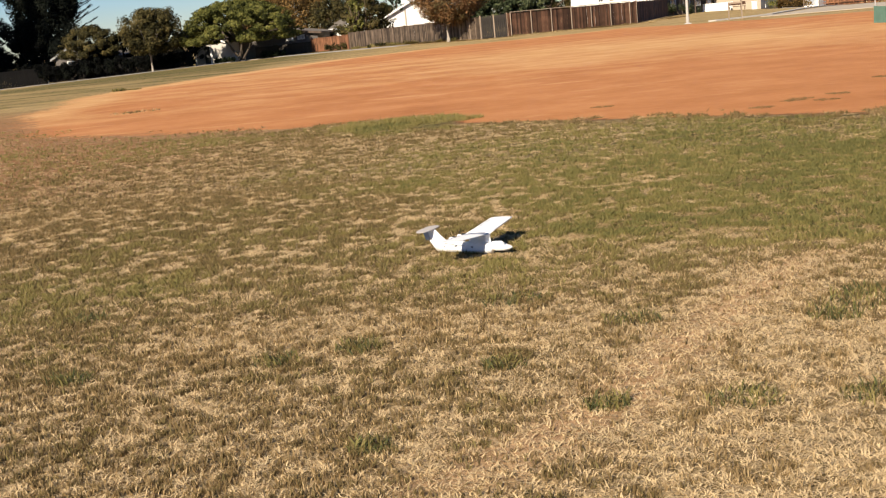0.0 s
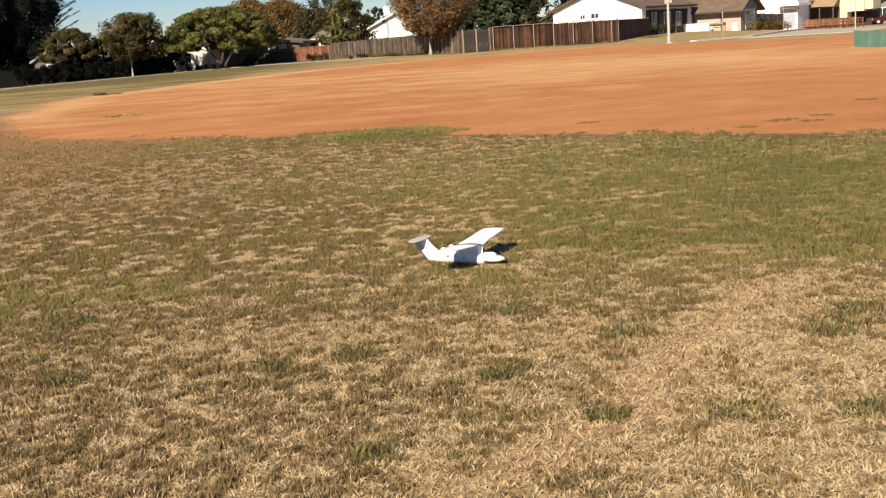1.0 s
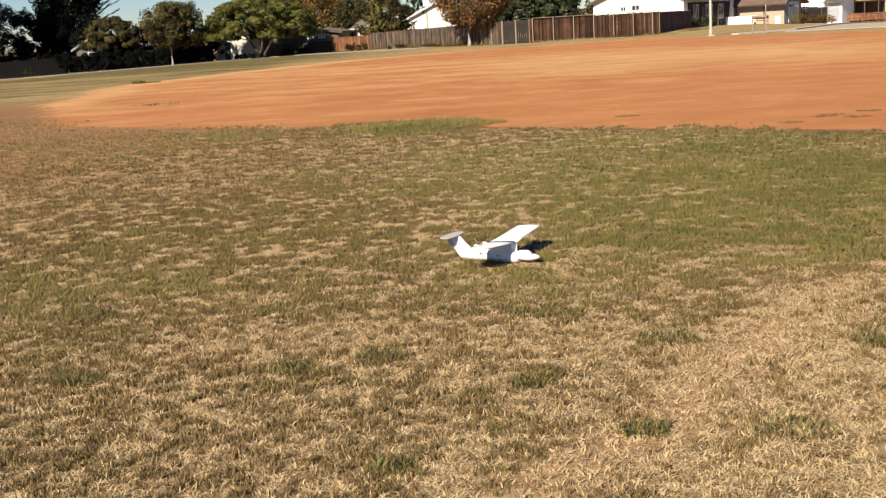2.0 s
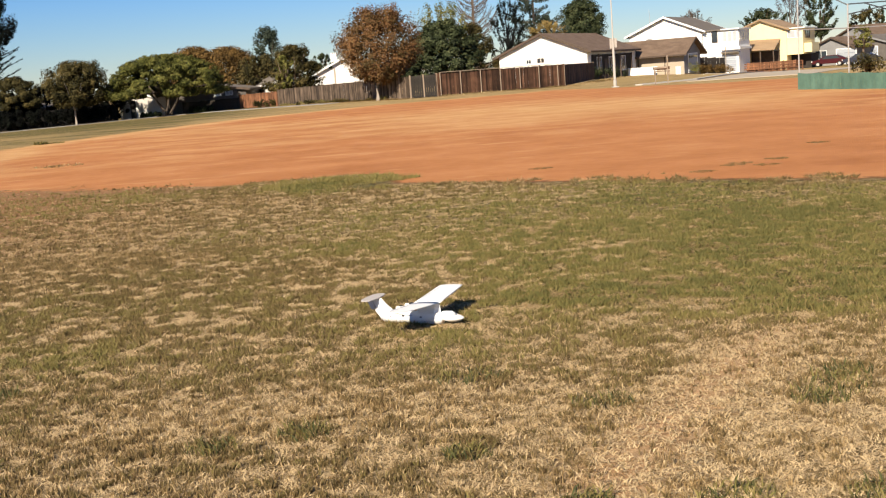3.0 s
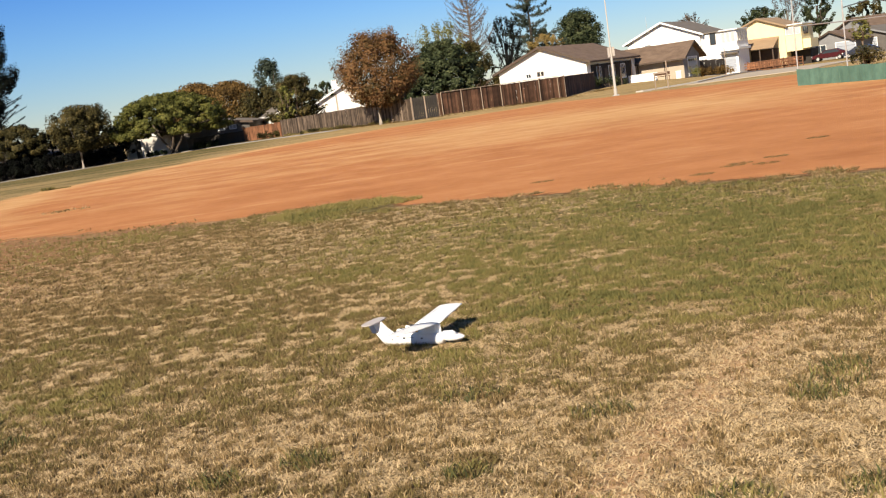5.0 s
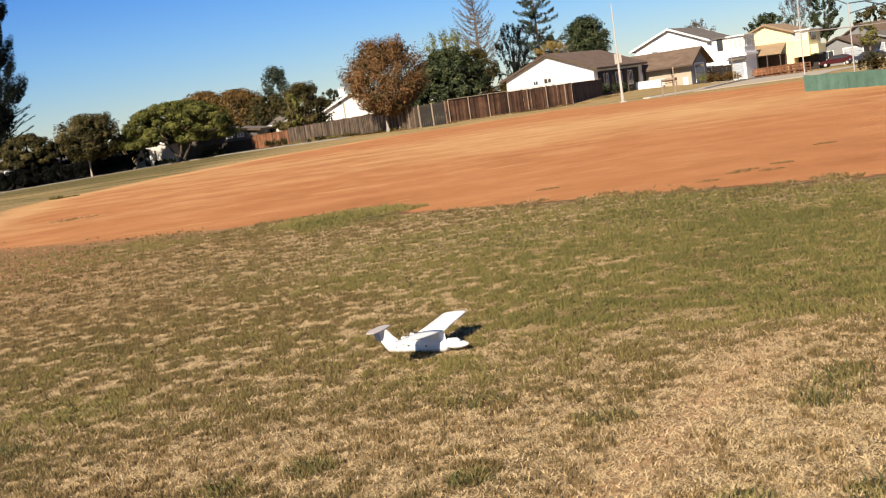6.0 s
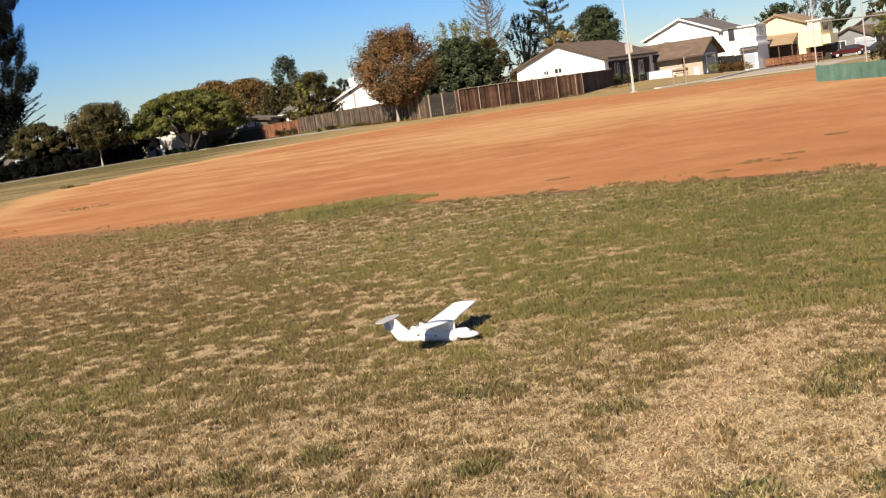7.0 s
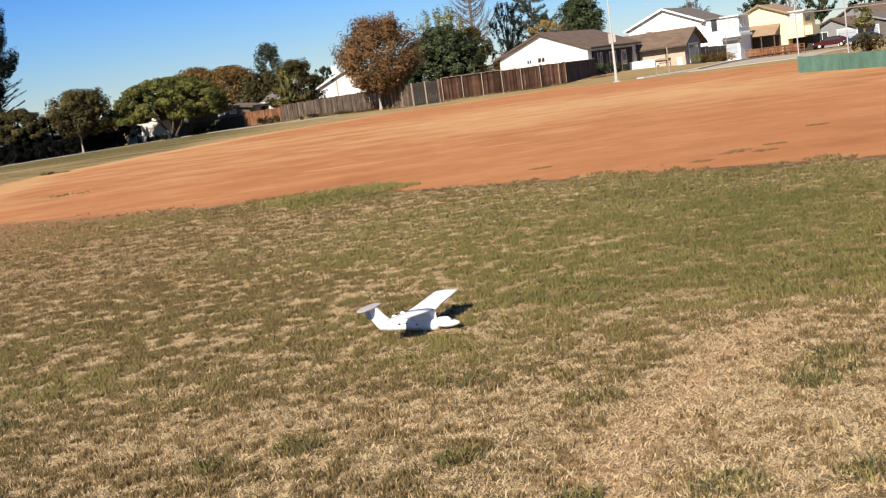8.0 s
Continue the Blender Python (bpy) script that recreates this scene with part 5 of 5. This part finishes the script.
def conifer(x, y, rx, low, top, material, label, seed, tiers=16, count=4200, size=0.32, bark=M_BARK, droop=0.25, lift=0.2, taper=0.9, per=6, thick=0.16, fan=0.16, lean=0.0):
    """A conifer: straight trunk, whorls of boughs that shorten upwards and turn up at their ends, needles in flat sprays along each."""
    r = np.random.default_rng(seed)
    z0 = float(ground_z(x, y))
    root = thing("conifer", pose(x, y, z0), label, "tree", "trees round the field")
    low, top = low - z0, top - z0
    bm = bmesh.new()
    tube(bm, [(0, 0, -0.2), (lean * 0.3, 0, top * 0.4), (lean * 0.8, 0.03, top * 0.8), (lean, 0, top)], (0.28, 0.2, 0.09, 0.02), 9)
    t = part("trunk", bm, bark, root, smooth=True)
    lines = []
    for k in range(tiers):
        f = k / (tiers - 1)
        for j in range(per):
            z = low + (top - low) * min(1, f + 0.35 * r.normal() / tiers)
            a = r.random() * 2 * math.pi
            reach = rx * (1 - taper * f) * (0.5 + 0.6 * r.random())
            side = np.array([math.cos(a), math.sin(a), 0])
            foot = np.array([lean * z / top, 0, z])
            line = [foot + side * reach * q + [0, 0, -droop * reach * q + lift * reach * q ** 3] for q in (0.0, 0.35, 0.7, 1.0)]
            bm = bmesh.new()
            tube(bm, [tuple(p) for p in line], (0.055, 0.04, 0.026, 0.01), 5)
            part("bough", bm, bark, t)
            lines.append(line)
    lines = np.array(lines)
    long = np.linalg.norm(lines[:, 3] - lines[:, 0], axis=1)
    which = r.choice(len(lines), count, p=long / long.sum())
    q = 0.15 + 0.9 * r.random(count) ** 0.8
    seg = np.clip((q * 3).astype(int), 0, 2)
    g = (q * 3 - seg)[:, None]
    pos = lines[which, seg] * (1 - g) + lines[which, seg + 1] * g
    way = lines[which, 3] - lines[which, 0]
    across = np.stack([-way[:, 1], way[:, 0], 0 * q], 1)
    pos = pos + across * (fan * r.normal(size=count) * np.clip(1.15 - q, 0.1, 1))[:, None] + np.stack([0 * q, 0 * q, thick * r.normal(size=count) - thick * 0.4], 1)
    tip = r.random((max(20, count // 60), 1))
    pos = np.concatenate([pos, np.array([[lean, 0, top]]) - tip * [0, 0, 0.8] + 0.1 * r.normal(size=(len(tip), 3))])
    leaves("crown", pos, r.normal(size=pos.shape) * 0.6 + [0, -0.3, 0.3], size, material, root, seed + 1, 1.3)
    return root


def hedge(x, y, rx, ry, tall, material, label, seed, count=1500, size=0.14, category="shrub", bark=M_BARK):
    r = np.random.default_rng(seed)
    z0 = float(ground_z(x, y))
    root = thing("shrub", pose(x, y, z0), label, category, "shrubs")
    n = max(6, int(10 * rx))
    centres = np.stack([(r.random(n) * 2 - 1) * rx * 0.8, (r.random(n) * 2 - 1) * ry * 0.8, tall * (0.25 + 0.45 * r.random(n))], 1)
    rad = np.minimum(tall * 0.45, 0.25 + 0.3 * r.random(n))
    centres[:, 2] = np.clip(centres[:, 2], rad * 0.7, tall - rad * 0.7)
    bm = bmesh.new()
    for k in range(min(n, 8)):
        tube(bm, [(centres[k][0] * 0.4, centres[k][1] * 0.4, -0.05), tuple(centres[k])], (0.025, 0.008), 5)
    part("stem", bm, bark, root)
    pos, face = clumped(centres, rad, np.tile([0.0, 0.0, 1.0], (n, 1)), 1.2, count, seed + 1)
    leaves("foliage", pos, face, size, material, root, seed + 2)


# the shaded corner: its deep shade is put into leaf and bark colours
broad_tree(-50.0, 136, 6.2, 1.5, 20.0, L_SHADEPINE, "tall dark pine with heavy ragged boughs", 101, count=85000, size=0.24, clumps=120, trunk=0.4, shape="column", tuft=0.20, spray=2.0, uneven=0.05, ry=4, bark=M_SHADEWOOD)
broad_tree(-60.5, 119, 5.6, 0.6, 18.0, L_SHADEPINE, "tall dark pine at the end of the field", 102, count=55000, size=0.28, clumps=100, trunk=0.4, shape="column", tuft=0.20, spray=1.8, ry=4, bark=M_SHADEWOOD)
conifer(-49.3, 144, 6.0, 1.8, 8.6, L_SHADEPINE, "thin dark cedar with layered boughs", 103, tiers=8, count=4200, size=0.15, droop=-0.36, lift=0.05, taper=0.62, per=7, thick=0.05, fan=0.045, bark=M_SHADEWOOD)
broad_tree(-41.6, 126.0, 3.6, 1.3, 4.7, L_OLIVE, "small olive and rust tree over the dark fence", 104, count=22000, size=0.18, clumps=110, shape="dome", tuft=0.30, uneven=0.04, bark=M_SHADEWOOD)
broad_tree(-41.4, 125.2, 1.9, -0.8, 2.7, L_SHADE, "shrub beside the grey house, deep shade in its leaf colour", 190, count=7000, size=0.2, clumps=30, ry=1.0, bark=M_SHADEWOOD)
broad_tree(-49.5, 126, 2.4, -0.8, 1.2, L_SHADE, "shrub mass with deep shade in its leaf colour", 105, count=4500, size=0.28, clumps=30, ry=1.4, bark=M_SHADEWOOD)
broad_tree(-38.5, 127.5, 4.2, -0.6, 3.4, L_SHADE, "shrub mass under the trees, shade put into its colour", 106, count=6500, size=0.28, clumps=40, ry=1.5, bark=M_SHADEWOOD)
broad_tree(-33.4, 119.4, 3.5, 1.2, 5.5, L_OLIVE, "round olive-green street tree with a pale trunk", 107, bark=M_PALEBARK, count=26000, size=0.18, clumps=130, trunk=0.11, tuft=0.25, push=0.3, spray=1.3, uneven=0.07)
broad_tree(-34.0, 127.5, 3.8, -0.5, 3.6, L_SHADE, "shrubs behind the street tree, shade put into their colour", 108, count=5000, size=0.26, clumps=36, ry=1.4, bark=M_SHADEWOOD)
broad_tree(-24.6, 122.5, 6.9, 1.45, 5.8, L_GREEN, "broad green spreading tree on forking stems", 109, count=66000, size=0.19, clumps=330, stems=4, trunk=0.13, shape="dome", tuft=0.23, spray=1.1, uneven=0.05, bark=M_DARKBARK)
hedge(-26.9, 124.6, 1.3, 0.6, 0.6, L_DARK, "clipped dark shrub by the porch", 110)
hedge(-21.8, 125.6, 1.6, 0.6, 0.8, L_DARK, "low dark shrub in front of the house", 111)
broad_tree(-26.3, 150, 4.5, 1.6, 7.4, L_ORANGE, "autumn-brown tree behind the low house", 112, count=22000, size=0.24, clumps=120, shape="dome", tuft=0.30, uneven=0.03)
broad_tree(-21.9, 149, 4.9, 0.9, 7.0, L_ORANGE, "rust-brown tree behind the low house", 113, count=24000, size=0.24, clumps=130, shape="dome", tuft=0.30, uneven=0.03)
broad_tree(-16.6, 150, 2.2, 1.5, 8.9, L_BLUE, "tall narrow grey-green tree", 114, count=9500, size=0.25, clumps=80, tuft=0.32, spray=1.7, uneven=0.14)
broad_tree(-13.6, 138, 2.3, 0.8, 5.6, L_OLIVE, "brown-green tree by the white house end", 115, count=8000, size=0.22, clumps=50)
broad_tree(-11.9, 131, 3.2, 0.7, 6.0, L_OLIVE, "large olive-brown tree behind the weathered fence", 116, count=17000, size=0.2, clumps=90, shape="dome", spray=1.6, uneven=0.1)
broad_tree(-13.0, 129.0, 1.2, 1.2, 4.9, L_YELLOW, "yellow-green tree in thin leaf", 117, count=2000, size=0.2, clumps=30, spray=1.8)
broad_tree(-17.2, 141, 3.0, 0.2, 5.5, L_OLIVE, "dull brown-green tree beside the low house", 118, count=8000, size=0.24, clumps=50)
broad_tree(-10.0, 152, 1.7, 2.0, 5.4, L_DARK, "dark small tree by the chimney", 119, count=3000, size=0.26, clumps=26)
hedge(-13.3, 117.5, 2.2, 0.6, 0.75, L_OLIVE, "low brown shrub at the foot of the fence", 120)
hedge(-7.6, 104.5, 2.5, 0.5, 0.42, L_OLIVE, "low weeds along the foot of the fence", 121)

broad_tree(-56.0, 131, 4.6, -0.8, 7.5, L_SHADE, "evergreen mass under the pines, coloured as deep shade", 184, count=16000, size=0.26, clumps=60, ry=2.0, bark=M_SHADEWOOD)
broad_tree(-62.0, 126, 5.0, -0.8, 8.0, L_SHADE, "evergreen mass beside the fence, coloured as deep shade", 186, count=14000, size=0.28, clumps=60, ry=2.0, bark=M_SHADEWOOD)
broad_tree(-52.5, 134.5, 3.8, -0.8, 6.0, L_SHADE, "evergreen behind the hedge, coloured as deep shade", 188, count=16000, size=0.24, clumps=40, ry=1.4, bark=M_SHADEWOOD)
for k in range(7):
    hedge(-47.0 + 2.35 * k, 121.9 + 0.42 * k, 1.9, 0.6, 2.7 - 0.07 * k, L_SHADE, "ivy hedge against the fence, deep shade in its colour", 150 + 2 * k, count=6000, size=0.15, category="hedge", bark=M_SHADEWOOD)
broad_tree(-31.4, 128.0, 1.9, -0.4, 3.4, L_SHADE, "shrubs beside the white porch, shade put into their colour", 170, count=4500, size=0.26, clumps=30, ry=1.2, bark=M_SHADEWOOD)
broad_tree(-39.5, 143, 3.6, 0.5, 4.6, L_OLIVE, "dull olive tree behind the hedge", 180, count=6000, size=0.26, clumps=50)
broad_tree(-31.5, 143, 3.4, 0.3, 4.8, L_OLIVE, "brown-green tree behind the porch", 182, count=6000, size=0.26, clumps=50)

# along the fence
broad_tree(1.0, 113, 2.6, 0.3, 4.6, L_DARK, "dark green tree between the street tree and its neighbour", 174, count=6000, size=0.25, clumps=40)
broad_tree(-2.05, 92.0, 3.55, 1.6, 6.95, L_RED, "round street tree in red and orange autumn leaf", 130, bark=M_PALEBARK, count=40000, size=0.145, clumps=260, trunk=0.13, tuft=0.24, push=0.35, shape="vase", spray=1.6, uneven=0.05)
broad_tree(3.8, 104, 3.9, 0.6, 6.35, L_DARK, "dense dark green tree behind the fence", 131, count=26000, size=0.22, clumps=130, tuft=0.20, shape="dome", uneven=0.08)
broad_tree(4.9, 125, 2.8, 3.2, 8.9, L_YELLOW, "pale yellow-green tree in thin leaf", 132, count=3600, size=0.2, clumps=50, tuft=0.2, spray=2.6)
broad_tree(8.1, 128, 2.8, 0.4, 6.8, L_OLIVE, "brown-green tree behind the dark one", 133, count=10000, size=0.23, clumps=60)
conifer(9.7, 150, 4.2, 4.5, 15.4, L_GREYBROWN, "tall thin conifer with bare grey boughs", 134, tiers=18, count=5500, size=0.13, droop=-0.25, lift=0.5, taper=0.66, per=8, thick=0.12, fan=0.10)
broad_tree(13.0, 140, 2.4, 3.2, 9.6, L_SHADEPINE, "ragged dark tree with open boughs", 135, count=3600, size=0.22, clumps=44, tuft=0.17, spray=2.4, bark=M_SHADEWOOD)
conifer(17.4, 150, 5.2, 3.5, 14.6, L_BLUE, "tall grey-green conifer with layered boughs", 136, tiers=13, count=15000, size=0.17, droop=0.10, lift=0.3, taper=0.72, per=7, thick=0.13, fan=0.13)
broad_tree(18.6, 146, 2.9, 3.6, 7.3, L_GOLD, "golden bushy tree behind the white bungalow", 137, count=6000, size=0.2, clumps=50, shape="dome", spray=1.7)
broad_tree(26.0, 165, 3.3, 4.2, 10.5, L_DARK, "round dark evergreen behind the bungalow", 138, count=20000, size=0.26, clumps=130, tuft=0.30, spray=1.2, uneven=0.06)
broad_tree(21.4, 168, 1.0, 4.2, 9.0, L_DARK, "dark evergreen behind the bungalow", 139, count=2400, size=0.3, clumps=24)
hedge(21.6, 121.0, 2.2, 0.8, 1.25, L_DARK, "shrubs in front of the dark porch", 140)
hedge(31.6, 124.5, 0.8, 0.7, 1.45, L_YELLOW, "pale twiggy shrub beside the garage", 141, count=900, size=0.1)
hedge(33.6, 124.0, 1.9, 0.8, 1.2, L_ORANGE, "rust-brown shrub beside the garage", 142, count=2600)
broad_tree(45.2, 178, 2.3, 5.5, 8.4, L_GREYBROWN, "thin tree behind the white two-storey house", 143, count=1600, size=0.2, clumps=30, spray=2.2)
broad_tree(58.5, 188, 3.4, 3.5, 8.2, L_DARK, "dark trees behind the yellow house", 144, count=6000, size=0.3, clumps=50, spray=1.6, uneven=0.2)
broad_tree(64.0, 190, 3.2, 3.5, 11.4, L_GREYBROWN, "grey leafless tree behind the yellow house", 145, count=4800, size=0.18, clumps=60, tuft=0.2, spray=2.6)
broad_tree(69.0, 190, 2.8, 3.5, 11.5, L_DARK, "green conifer-like tree down the street", 146, count=7500, size=0.28, clumps=60, spray=1.6)
broad_tree(77.0, 190, 3.5, 2.5, 7.0, L_OLIVE, "olive tree at the end of the street", 147, count=4500, size=0.3, clumps=40)
hedge(24.0, 60, 0.9, 0.6, 1.1, L_OLIVE, "grey-green bush behind the backstop", 148, count=1800, size=0.1)
broad_tree(62.8, 157, 1.6, 1.2, 4.0, L_YELLOW, "yellow-green small tree among the far houses", 149, count=2600, size=0.18, clumps=30)
conifer(78.0, 192, 0.8, 0.0, 7.4, L_DARK, "thin dark cypress at the end of the street", 192, tiers=10, count=1800, size=0.3, per=4, droop=-0.6, lift=0)
conifer(80.2, 192, 0.9, 0.0, 7.0, L_DARK, "thin dark cypress at the end of the street", 194, tiers=10, count=1800, size=0.3, per=4, droop=-0.6, lift=0)
